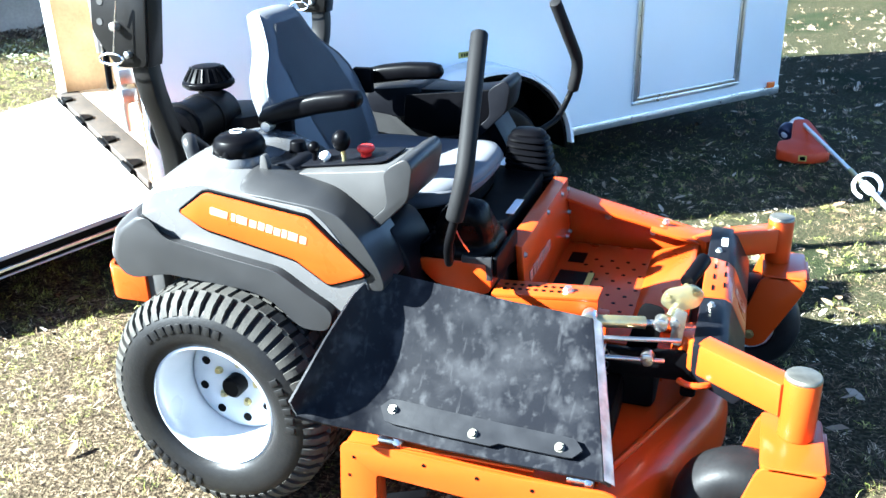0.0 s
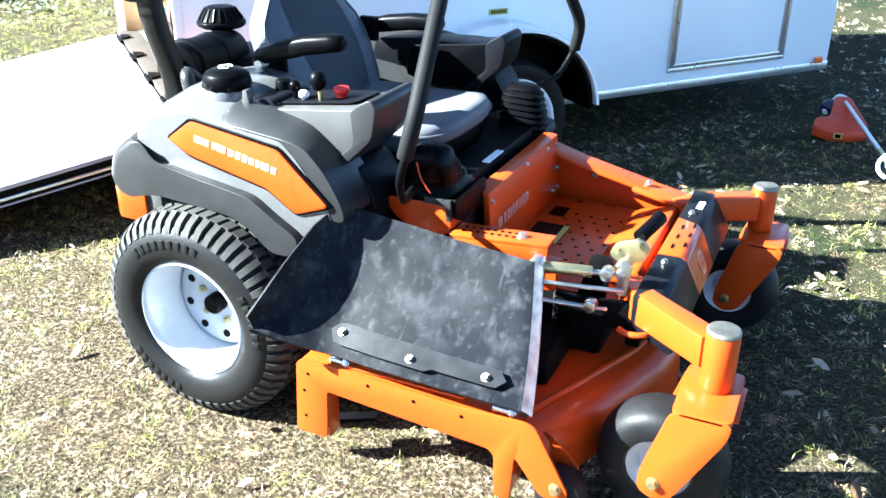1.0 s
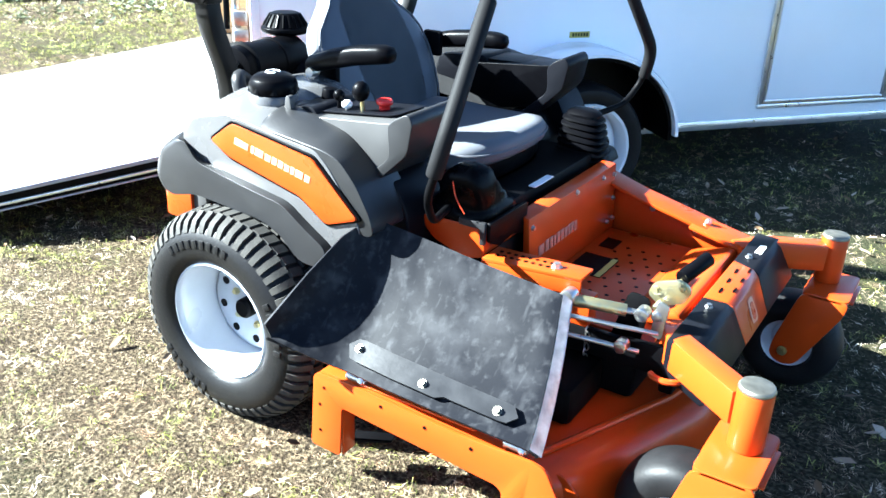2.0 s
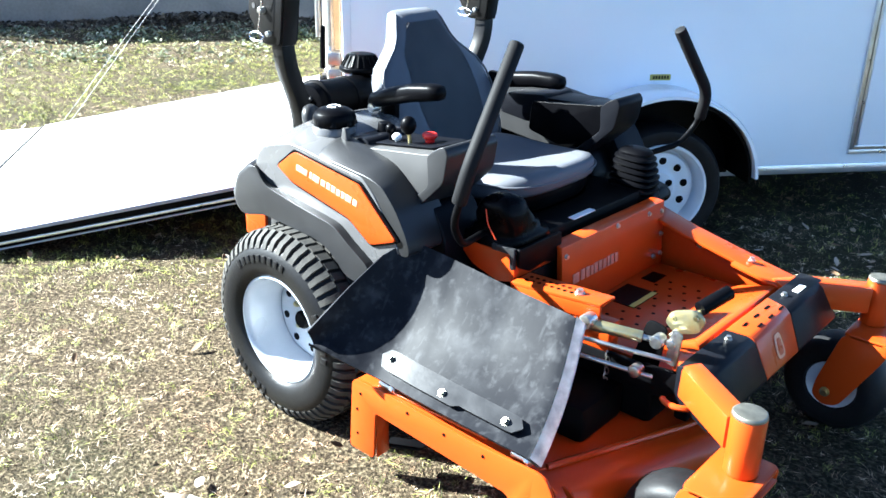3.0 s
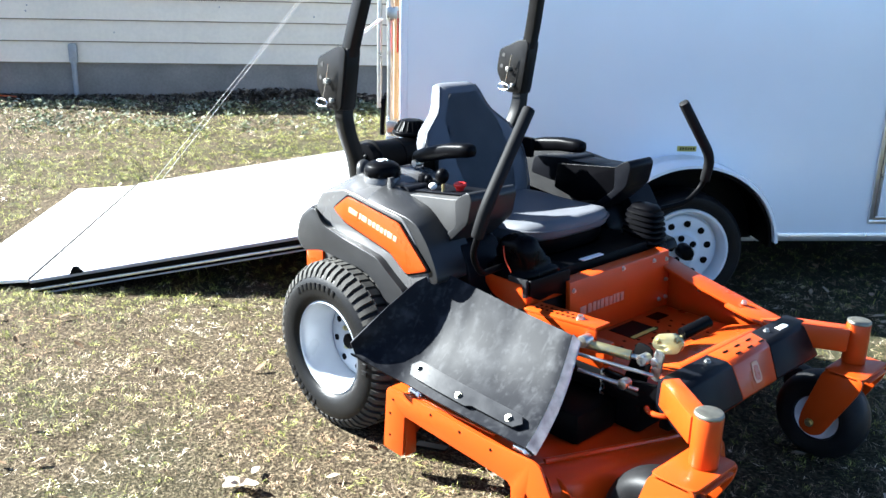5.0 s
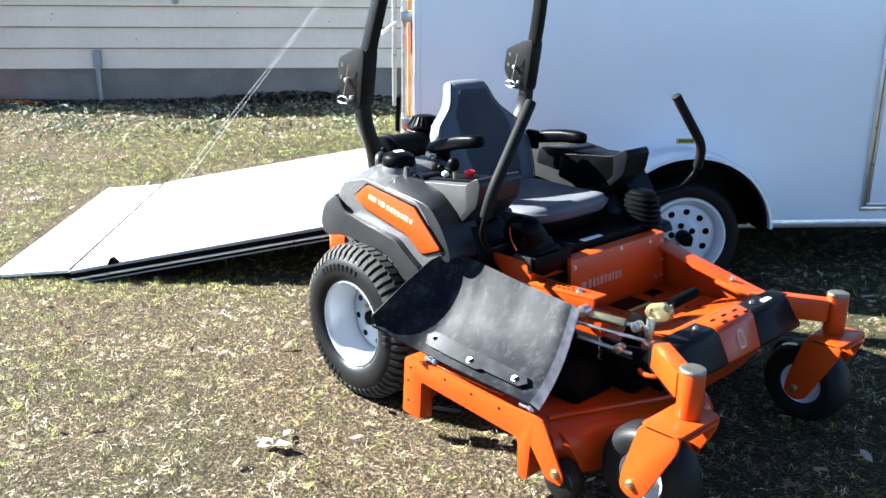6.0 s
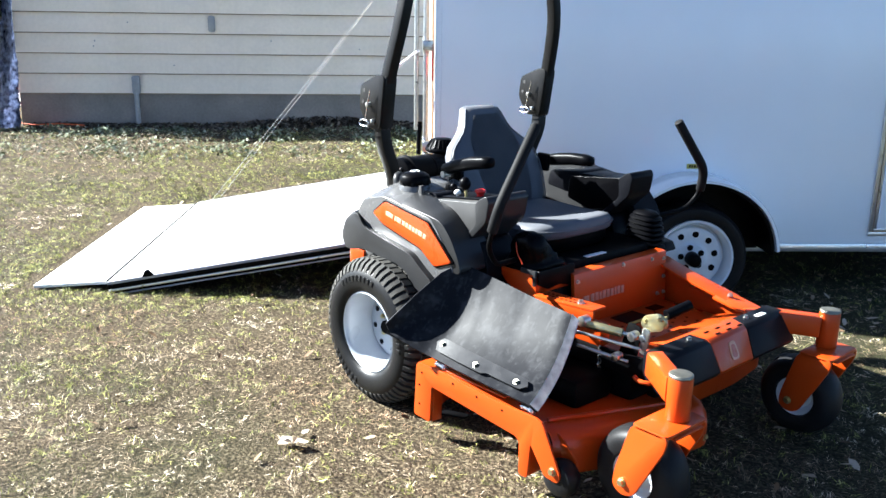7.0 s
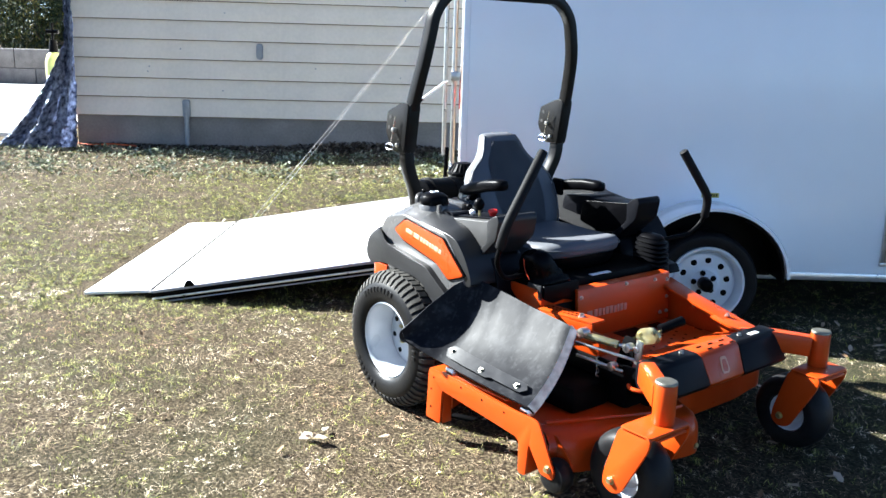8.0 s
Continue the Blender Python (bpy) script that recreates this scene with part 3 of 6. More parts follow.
# dark tarp hanging at the house corner
bm = B()
rows = []
for i in range(120):
    t = i / 119
    row = []
    for j in range(60):
        s = j / 59
        spread = 0.10 + 1.05 * max(0.0, (t - 0.32) / 0.68) ** 1.15
        fold = 0.07 * math.sin(s * 19 + t * 3) * (0.4 + t) + 0.05 * noise.noise(Vector((s * 5, t * 6, 1))) + 0.06 * noise.noise(Vector((s * 14, t * 22, 6))) + 0.035 * noise.noise(Vector((s * 34, t * 60, 2)))
        row.append((0.05 - spread * (1 - s) + 0.06, -0.10 - 0.35 * t * (0.4 + 0.6 * math.sin(s * 3.1)) + fold, 2.4 * (1 - t) ** 1.25 + 0.1 + 0.03 * noise.noise(Vector((s * 9, t * 9, 4)))))
    rows.append(row)
loft(bm, rows, cap=False, closed=False)
bmesh.ops.solidify(bm, geom=bm.faces[:], thickness=0.006)
tarp = part("tarp", bm, TARPM, None, sharp=80)
tarp.matrix_world = HOUSE
tagged(tarp, "crumpled dark blue tarp hanging from the house corner to the ground", "tarp")
bm = B()
tube(bm, soft_path([(0.02, -0.075, 0.66), (0.06, -0.085, 0.15), (0.30, -0.24, 0.145), (0.6, -0.22, 0.16), (0.95, -0.30, 0.15)], 0.06), 0.015, section=[(-0.02, -0.003), (0.02, -0.003), (0.02, 0.003), (-0.02, 0.003)])
strap = part("strap", bm, ORSTRAP, None)
strap.matrix_world = HOUSE
tagged(strap, "orange webbing strap trailing along the foundation", "strap")
SOIL = island_mat("dark_soil", [(0.02, 0.015, 0.01), (0.05, 0.037, 0.025), (0.09, 0.07, 0.05), (0.2, 0.17, 0.13)], 0.95)


def at_soil(rng):
    a, s = rng.uniform(0.2, 7), abs(rng.gauss(0, 0.12 if rng.random() < 0.5 else 0.22)) + 0.02
    if a < 1.9:
        s *= 0.6
    x, y = -11.13 + 0.578 * a + 0.816 * s, 3.06 + 0.816 * a - 0.578 * s
    bump = 0.085 * max(0, 1 - s / 0.6) * (0.25 + min(1.2, max(0, (a - 1.8) * 1.2)) * (0.7 + 0.5 * math.sin(a * 1.9)))
    return x, y, ground_z(x, y) + bump * rng.random()


leafy("mulch", "dark crumbly mulch heaped along the foundation", "mulch", 5000, at_soil, (0.02, 0.06), SOIL, 12, 0.9)

# pale slab, block wall and yellow sprayer left of the house
bm = B()
prism(bm, [(-17.5, 4.5), (-0.9, 0.9), (-0.9, 15.0), (-17.5, 15.0)], "z", 0.0, 0.16)
slab = part("pavement", bm, SLAB, None, "", 0.01)
slab.matrix_world = HOUSE
tagged(slab, "sunlit pale concrete driveway beside the house", "driveway", kind="structure")
wallb = thing("block_wall", "low retaining wall of large grey concrete blocks", "wall", HOUSE @ pose(0, 15.5, 0))
bm = B()
box(bm, (-0.6, -0.28, -0.29), (0.6, 0.28, 0.29))
finish(bm, 0.03)
me = bpy.data.meshes.new("block")
bm.to_mesh(me)
bm.free()
me.materials.append(BLOCKM)
for k in range(10):
    for r in range(2):
        ob = new("block", me)
        ob.parent = wallb
        ob.matrix_basis = pose(-10.8 + k * 1.215 + 0.6 * (r % 2), 0, 0.32 + r * 0.585)
jug = thing("sprayer", "yellow translucent pump sprayer with a black top", "sprayer", HOUSE @ pose(-0.62, 1.1, 0.26))
bm = B()
lathe(bm, [(0.0, 0), (0.12, 0), (0.13, 0.03), (0.13, 0.36), (0.10, 0.46), (0.05, 0.5), (0.0, 0.5)], 20, Matrix.Rotation(radians(90), 4, "X") @ Matrix.Translation((0, 0.62, 0)))
part("tank", bm, CREAMJUG, jug)
bm = B()
cyl(bm, (0, 0, 1.12), (0, 0, 1.3), 0.07, 0.05)
cyl(bm, (0, 0, 1.3), (0, 0, 1.55), 0.018)
cyl(bm, (-0.09, 0, 1.42), (0.09, 0, 1.42), 0.03)
part("pump", bm, BLACKP, jug)
bm = B()
box(bm, (-0.16, -0.14, -0.1), (0.16, 0.14, 0.62))
part("stand", bm, BLACKP, jug, "", 0.02)


def tree(at, h, seed, green):
    rng = random.Random(seed)
    root = thing("tree", "dense dark evergreen tree with sunlit yellow-green leaves" if green else "bare-limbed tree with sparse brown leaves", "tree", at)
    bm = B()
    tube(bm, [(0, 0, -0.1), (0.05, 0.03, h * 0.3), (-0.04, 0.06, h * 0.6), (0.02, 0, h * 0.92)], 0.0, section=[(0.16 * math.cos(k * math.tau / 10), 0.16 * math.sin(k * math.tau / 10)) for k in range(10)])
    for v in bm.verts:
        v.co.x *= 1 - 0.8 * max(0, v.co.z) / h
        v.co.y *= 1 - 0.8 * max(0, v.co.z) / h
    for _ in range(16):
        z = rng.uniform(0.15, 0.85) * h
        a = rng.uniform(0, math.tau)
        L = (h - z) * 0.45 + 0.5
        tube(bm, [(0, 0, z), (L * 0.5 * math.cos(a), L * 0.5 * math.sin(a), z + L * 0.25), (L * math.cos(a), L * math.sin(a), z + L * 0.35)], 0.03, 6)
    part("trunk", bm, BARK, root)
    V, T = [], []
    for _ in range(200):
        z = rng.uniform(0.02, 1.0) * h
        rr = (1.05 - z / h) ** 0.6 * h * 0.36 * math.sqrt(rng.random())
        a = rng.uniform(0, math.tau)
        c = Vector((rr * math.cos(a), rr * math.sin(a), z))
        for _ in range(110):
            p = c + Vector((rng.gauss(0, 1), rng.gauss(0, 1), rng.gauss(0, 0.7))) * 0.24
            s = rng.uniform(0.035, 0.075)
            rot = Euler((rng.uniform(0, 6), rng.uniform(0, 6), rng.uniform(0, 6))).to_matrix()
            k = len(V)
            V += [tuple(p + rot @ Vector(q) * s) for q in ((-1, 0, 0), (0, 0.5, 0.1), (1, 0, 0), (0, -0.5, 0.1))]
            T += [k, k + 1, k + 2, k, k + 2, k + 3]
    crown = raw_mesh("crown", V, 3, T, GREENT)
    crown.parent = root
    return root


GREENT = island_mat("tree_leaves", [(0.012, 0.02, 0.008), (0.025, 0.04, 0.014), (0.05, 0.065, 0.02), (0.16, 0.14, 0.03)], 0.5)
tree(HOUSE @ pose(-5.5, 18.5, 0), 5.5, 1, True)
tree(HOUSE @ pose(-2.0, 19.5, 0), 6.5, 2, True)
tree(HOUSE @ pose(-9.5, 19.0, 0), 6.0, 3, True)
tree(HOUSE @ pose(-3.6, 17.6, 0), 5.0, 4, True)
tree(HOUSE @ pose(-7.4, 17.8, 0), 4.6, 5, True)

# dark sheeted pile beyond the trailer
bm = B()
rows = []
for i in range(18):
    a = math.pi * i / 17
    rows.append([(x, -0.9 * math.cos(a) + 0.1 * noise.noise(Vector((x * 2, i, 0))), 0.95 * math.sin(a) * (0.85 + 0.2 * noise.noise(Vector((x * 1.3, i * 0.4, 3))))) for x in np.linspace(-2.6, 2.6, 30)])
loft(bm, rows, cap=False, closed=False)
bmesh.ops.solidify(bm, geom=bm.faces[:], thickness=0.01)
pile = part("covered_pile", bm, TARPB, None, sharp=80)
pile.matrix_world = pose(2.9, 14.2, -0.02, 0, 0, -15)
tagged(pile, "long pile covered with black plastic sheeting", "covered pile")
bm = B()
tube(bm, soft_path([(0, 0, 0.5), (0.3, -0.15, 0.1), (0.75, -0.2, 0.03), (1.2, -0.1, 0.12), (1.45, 0, 0.6)], 0.2), 0.012, 8)
hose = part("cable", bm, WHITEP, None)
hose.matrix_world = pose(1.5, 13.0, 0.0, 0, 0, -15)
tagged(hose, "pale cable looping over the black sheeting", "cable")

# ---- enclosed trailer ----
TL, TW, TB, TT, FZ = 3.97, 2.25, 0.230, 2.45, 0.40
trailer = thing("enclosed_trailer", "white enclosed cargo trailer with its rear ramp lowered", "trailer", TRAILER)
bm = B()
box(bm, (0, 0, TB + 0.05), (TL, 0.035, TT))
part("side_wall", bm, TWHITE, trailer, "glossy white sheet-metal side", 0.004)
bm = B()
box(bm, (0.002, 0.037, FZ), (TL - 0.05, 0.047, TT - 0.05))
part("lining", bm, PLY, trailer, "plywood lining")
bm = B()
box(bm, (0, TW - 0.035, TB + 0.05), (TL, TW, TT))
part("side_wall", bm, TWHITE, trailer, "", 0.004)
bm = B()
box(bm, (0.002, TW - 0.047, FZ), (TL - 0.05, TW - 0.037, TT - 0.05))
part("lining", bm, PLY, trailer, "plywood lining")
bm = B()
box(bm, (TL - 0.035, 0.037, TB + 0.05), (TL - 0.002, TW - 0.037, TT - 0.003))
part("front_wall", bm, TWHITE, trailer)
bm = B()
box(bm, (0.0, 0.0, TT), (TL, TW, TT + 0.04))
part("trailer_roof", bm, TWHITE, trailer, "", 0.01)
bm = B()
box(bm, (0.104, 0.05, FZ - 0.06), (TL - 0.04, TW - 0.05, FZ))
part("trailer_floor", bm, PLYF, trailer, "plywood floor, paled as if in full sun")
for y0, y1 in ((-0.006, 0.041), (TW - 0.041, TW + 0.006)):
    bm = B()
    prism(bm, [(y0, TB), (y1, TB), (y1, TB + 0.05), (y0, TB + 0.05)], "x", -0.004, TL + 0.004)
    part("bottom_rail", bm, ALU, trailer, "bright aluminium bottom rail", 0.003)
for y0, y1 in ((0.05, 0.13), (TW - 0.13, TW - 0.05)):
    bm = B()
    box(bm, (-0.012, y0 - 0.055 if y0 < 1 else y0 + 0.05, FZ - 0.1), (0.03, y1 - 0.06 if y0 < 1 else y1 + 0.055, TT - 0.004))
    part("rear_post", bm, TWHITE, trailer, "white rear corner post", 0.006)
bm = B()
box(bm, (-0.014, 0.075, TT - 0.22), (0.03, TW - 0.085, TT - 0.002))
part("rear_header", bm, TWHITE, trailer, "", 0.006)
bm = B()
box(bm, (-0.03, 0.06, FZ - 0.12), (0.10, TW - 0.06, FZ + 0.006))
sill = part("sill", bm, WOODD, trailer, "weathered dark sill board", 0.006)
for y in (0.35, 0.85, 1.4, 1.95):
    bm = B()
    prism(bm, rnd([(-0.035, y - 0.07), (0.02, y - 0.03), (0.02, y + 0.03), (-0.035, y + 0.07)], 0.012), "z", FZ + 0.006, FZ + 0.018)
    cyl(bm, (-0.045, y - 0.09, FZ - 0.004), (-0.045, y + 0.09, FZ - 0.004), 0.012, seg=10)
    part("hinge", bm, BLACKM, sill, "black strap hinge")
bm = B()
box(bm, (-0.018, 0.022, FZ), (-0.013, 0.068, TT - 0.02))
part("post_liner", bm, POSTW, trailer, "plywood strip on the post", 0.001)
# lock rods, brackets and handle on the near rear post
for x, y, z0, z1, r in ((-0.06, 0.10, 0.62, 2.38, 0.017), (-0.115, 0.13, 0.95, 2.36, 0.014)):
    bm = B()
    cyl(bm, (x, y, z0), (x, y, z1), r, seg=10)
    part("lock_rod", bm, ZINC, trailer, "bright steel lock rod")
for z in (0.78, 0.86, 1.45, 2.0):
    bm = B()
    box(bm, (-0.08, 0.03, z - 0.03), (-0.008, 0.13, z + 0.03))
    cyl(bm, (-0.06, 0.10, z - 0.05), (-0.06, 0.10, z + 0.05), 0.02, seg=10)
    part("rod_bracket", bm, ZINC, trailer, "zinc bracket", 0.004)
bm = B()
cyl(bm, (-0.10, 0.13, 0.80), (-0.095, 0.13, 1.0), 0.014, seg=10)
part("handle", bm, BLACKP, trailer, "black rubber handle grip", 0.003)
bm = B()
tube(bm, [(-0.10, 0.12, 1.42), (-0.26, 0.10, 1.30)], 0.008, 8)
hook = part("latch_arm", bm, WHITEP, trailer, "white latch arm")
bm = B()
cyl(bm, (-0.255, 0.10, 1.304), (-0.30, 0.095, 1.27), 0.013, seg=10)
part("grip", bm, BLACKP, hook)
bm = B()
prism(bm, rnd([(0.03, 1.25), (0.06, 1.25), (0.06, 1.47), (0.03, 1.47)], 0.01), "x", -0.026, -0.019)
part("tail_light", bm, REDL, trailer, "red tail light")

# near fender: a pressed arch standing out over the wheel
WX, WZ, AZ = 1.515, 0.252, 0.275


def arch(bm, r_in, r_out, y0, y1, lip=0.0, seg=28):
    rings = []
    for k in range(seg + 1):
        a = math.pi * (k / seg) * 0.96 + math.pi * 0.02
        c, s = math.cos(a), math.sin(a)
        q = lambda r, y: (WX + 0.02 + r * c * 1.08, y, AZ + r * s)
        rings.append([q(r_out - 0.05, y0), q(r_out, y0 - 0.05), q(r_out, y1 + 0.03), q(r_out - 0.012, y1), q(r_in, y1), q(r_in, y1 + 0.006), q(r_in, y1 + 0.012), q(r_in, y0)])
    return loft(bm, rings)


bm = B()
arch(bm, 0.435, 0.462, -0.002, -0.30)
fender = part("fender", bm, TWHITE, trailer, "white pressed fender arch", 0.0, sharp=50)
bm = B()
rings = []
for k in range(25):
    a = math.pi * k / 24
    c, s = math.cos(a), math.sin(a)
    rings.append([(WX + 0.02 + r * c * 1.08, y, AZ + r * s) for r, y in ((0.43, -0.006), (0.43, -0.27), (0.415, -0.27), (0.415, -0.006))])
loft(bm, rings)
part("fender_liner", bm, BLACKP, fender, "black inner liner", sharp=60)
bm = B()
prism(bm, [(WX + 0.02 + 0.43 * 1.08 * math.cos(k * math.pi / 20), AZ - 0.02 + 0.45 * math.sin(k * math.pi / 20)) for k in range(21)], "y", -0.012, -0.005)
part("wheel_well", bm, BLACKP, fender, "dark wheel well")


def trailer_wheel(m, nm="trailer_wheel"):
    w = new(nm)
    w.parent = trailer
    w.matrix_basis = m
    bm = B()
    lathe(bm, [(0.208, -0.06), (0.217, -0.085), (0.25, -0.100), (0.275, -0.096), (0.290, -0.075), (0.294, 0), (0.290, 0.075), (0.275, 0.098), (0.22, 0.095), (0.205, 0.075)], 48)
    part("tyre", bm, CRUBBER, w, "black radial trailer tyre")
    bm = B()
    lathe(bm, [(0.0, -0.052), (0.075, -0.052), (0.085, -0.042), (0.10, -0.038), (0.158, -0.045), (0.168, -0.04), (0.175, -0.02), (0.183, -0.02), (0.19, -0.075), (0.203, -0.094), (0.214, -0.096), (0.216, -0.086), (0.200, -0.055), (0.19, 0.07), (0.0, 0.07)], 56)
    rim = part("rim", bm, TRIM_W, w, "white painted steel rim")
    for k in range(10):
        a = (k + 0.3) * math.tau / 10
        bm = B()
        cyl(bm, (0.13 * math.cos(a), -0.0435, 0.13 * math.sin(a)), (0.13 * math.cos(a), -0.039, 0.13 * math.sin(a)), 0.0175, seg=16)
        part("vent_hole", bm, BLACKM, rim, "dark vent hole")
    bm = B()
    lathe(bm, [(0, -0.135), (0.027, -0.135), (0.034, -0.125), (0.037, -0.10), (0.038, -0.052), (0, -0.052)], 24)
    part("hub_cap", bm, BLACKP, w, "black grease cap", 0.002)
    for k in range(5):
        a = k * math.tau / 5 + 0.5
        bolt(w, (0.058 * math.cos(a), -0.052, 0.058 * math.sin(a)), (0, -1, 0), 0.012, BLACKM, "lug_nut")
    return w


trailer_wheel(pose(WX, -0.19, WZ) @ Matrix.Scale(1.1, 4))
trailer_wheel(pose(WX, TW + 0.17, WZ, 0, 0, 180) @ Matrix.Scale(1.1, 4))
bm = B()
cyl(bm, (WX, -0.1, WZ), (WX, TW + 0.1, WZ), 0.04)
part("axle", bm, BLACKM, trailer)
for y in (0.35, TW - 0.35):
    bm = B()
    box(bm, (0.05, y - 0.04, TB - 0.02), (TL - 0.1, y + 0.04, FZ - 0.061))
    part("chassis_beam", bm, BLACKM, trailer, "", 0.005)

# side door with its frame mouldings
DX0, DX1, DZ0, DZ1 = 2.69, 3.57, 0.335, 2.12
door = new("side_door")
door.parent = trailer
bm = B()
box(bm, (DX0 + 0.05, -0.012, DZ0 + 0.04), (DX1 - 0.05, -0.001, DZ1 - 0.04))
part("door_panel", bm, TWHITE, door, "", 0.003)
for off, wd, y1, mt in ((0.0, 0.024, -0.016, ALU), (0.024, 0.008, -0.006, PLY), (0.032, 0.014, -0.014, ALU)):
    for x0, x1, z0, z1 in ((DX0 + off, DX1 - off, DZ0 + off, DZ0 + off + wd), (DX0 + off, DX1 - off, DZ1 - off - wd, DZ1 - off), (DX0 + off, DX0 + off + wd, DZ0 + off + wd, DZ1 - off - wd), (DX1 - off - wd, DX1 - off, DZ0 + off + wd, DZ1 - off - wd)):
        bm = B()
        box(bm, (x0, y1, z0), (x1, -0.0005, z1))
        part("frame_moulding", bm, mt, door, "", 0.002)
bm = B()
prism(bm, rnd([(2.745, 1.22), (2.80, 1.22), (2.80, 1.33), (2.745, 1.33)], 0.008), "y", -0.022, -0.012)
lock = part("lock", bm, BLACKP, door, "black flush door lock", 0.003)
bm = B()
prism(bm, rnd([(2.76, 1.255), (2.785, 1.255), (2.785, 1.295), (2.76, 1.295)], 0.005), "y", -0.027, -0.022)
part("latch", bm, ZINC, lock)
bm = B()
prism(bm, [(2.745, 1.345), (2.80, 1.345), (2.80, 1.43), (2.745, 1.43)], "y", -0.0135, -0.012)
lab = part("label", bm, WHITEP, door, "white instruction label with grey lines")
for k in range(4):
    bm = B()
    box(bm, (2.752, -0.0145, 1.355 + k * 0.016), (2.79, -0.0135, 1.361 + k * 0.016))
    part("text_bar", bm, MIDP, lab)
bm = B()
prism(bm, rnd([(3.85, 0.277), (3.91, 0.277), (3.91, 0.315), (3.85, 0.315)], 0.006), "y", -0.02, -0.0065)
part("marker_light", bm, AMBER, trailer, "amber side marker light", 0.003)
bm = B()
box(bm, (1.52, -0.002, 0.745), (1.63, -0.0005, 0.775))
lab = part("decal", bm, YELLOWP, trailer, "small yellow warning decal")
for k in range(6):
    bm = B()
    box(bm, (1.535 + k * 0.015, -0.003, 0.752), (1.544 + k * 0.015, -0.002, 0.768))
    part("text_bar", bm, BLACKM, lab)
bm = B()
ball(bm, (1.60, -0.004, 0.70), 0.014, 1.2, 0.5, 0.8)
part("bolt_cover", bm, BLACKP, trailer)
for x in np.arange(0.12, TL, 0.30):
    for zz in (TT - 0.03,):
        bm = B()
        ball(bm, (x, -0.0005, zz), 0.006, 1, 0.5, 1, 8, 5)
        part("rivet", bm, ALU, trailer)
for x in np.arange(0.12, TL, 0.30):
    bm = B()
    ball(bm, (x, -0.0065, TB + 0.025), 0.006, 1, 0.5, 1, 8, 5)
    part("rivet", bm, ALU, trailer)

# lowered ramp door and its hinged flap
RL = 1.93
ramp_tilt = math.asin((FZ - 0.075) / RL)
RAMPM = TRAILER @ Matrix.Translation((-0.045, -0.15, FZ - 0.014)) @ Matrix.Rotation(math.pi, 4, "Z") @ Matrix.Rotation(ramp_tilt, 4, "Y")
ramp = thing("ramp_door", "white ramp door lowered from the trailer to the lawn", "ramp", RAMPM)
RW = TW + 0.06
bm = B()
box(bm, (0.0, -RW, -0.03), (RL, -0.03, 0.0))
part("deck_panel", bm, RAMPW, ramp, "sunlit white ramp surface", 0.003)
bm = B()
box(bm, (0.0, -RW, -0.055), (RL, -0.03, -0.031))
part("core_panel", bm, BLACKM, ramp, "dark inner edge")
for y0, y1 in ((-0.03, 0.0), (-RW - 0.03, -RW)):
    bm = B()
    box(bm, (0, y0, -0.016), (RL, y1, 0.002))
    part("edge_rail", bm, RAILG, ramp, "grey edge rail", 0.002)
    bm = B()
    box(bm, (0, y0 + 0.004, -0.045), (RL, y1 - 0.004, -0.017))
    part("gasket", bm, BLACKP, ramp, "black rubber gasket")
    bm = B()
    box(bm, (0, y0 - 0.004, -0.059), (RL, y1 + 0.004, -0.046))
    part("edge_rail", bm, ALU, ramp, "bright aluminium edge rail", 0.003)
    bm = B()
    box(bm, (0, y0 + 0.003, -0.074), (RL, y1 - 0.003, -0.060))
    part("gasket", bm, BLACKP, ramp)
    bm = B()
    box(bm, (0, y0 - 0.001, -0.083), (RL, y1 + 0.001, -0.075))
    part("edge_rail", bm, RAILG, ramp, "grey lower edge rail", 0.002)
bm = B()
prism(bm, rnd([(RL - 0.285, 0.0), (RL - 0.215, 0.0), (RL - 0.24, 0.038), (RL - 0.26, 0.038)], 0.008), "y", -0.012, 0.012)
part("latch_stop", bm, BLACKP, ramp, "black plastic latch stop", 0.003)
bm = B()
box(bm, (0.0, -RW + 0.02, -0.02), (0.43, -0.05, 0.0))
flap = part("flap", bm, RAMPW, ramp, "white hinged transition flap", 0.004)
flap.matrix_basis = pose(RL + 0.022, 0, -0.002, 0, -math.degrees(ramp_tilt) + 3.5, 0)
bm = B()
cyl(bm, (RL + 0.010, -RW + 0.02, -0.003), (RL + 0.010, -0.05, -0.003), 0.010, seg=10)
part("flap_hinge", bm, MIDP, ramp, "grey continuous hinge")
# spring cables from the roof corner to the far edge of the ramp
for k, dy in ((0, 0.0), (1, 0.024)):
    a = TRAILER @ Vector((0.10, TW - 0.06 - dy, TT - 0.02))
    b = RAMPM @ Vector((RL - 0.13 - dy * 2.5, -RW + 0.01, 0.01))
    bm = B()
    tube(bm, [a, a.lerp(b, 0.5) - Vector((0, 0, 0.02)), b], 0.0016, 6)
    tagged(part("ramp_cable", bm, ROPE, None), "thin steel cable from the trailer roof down to the ramp edge", "cable", group="ramp cables")

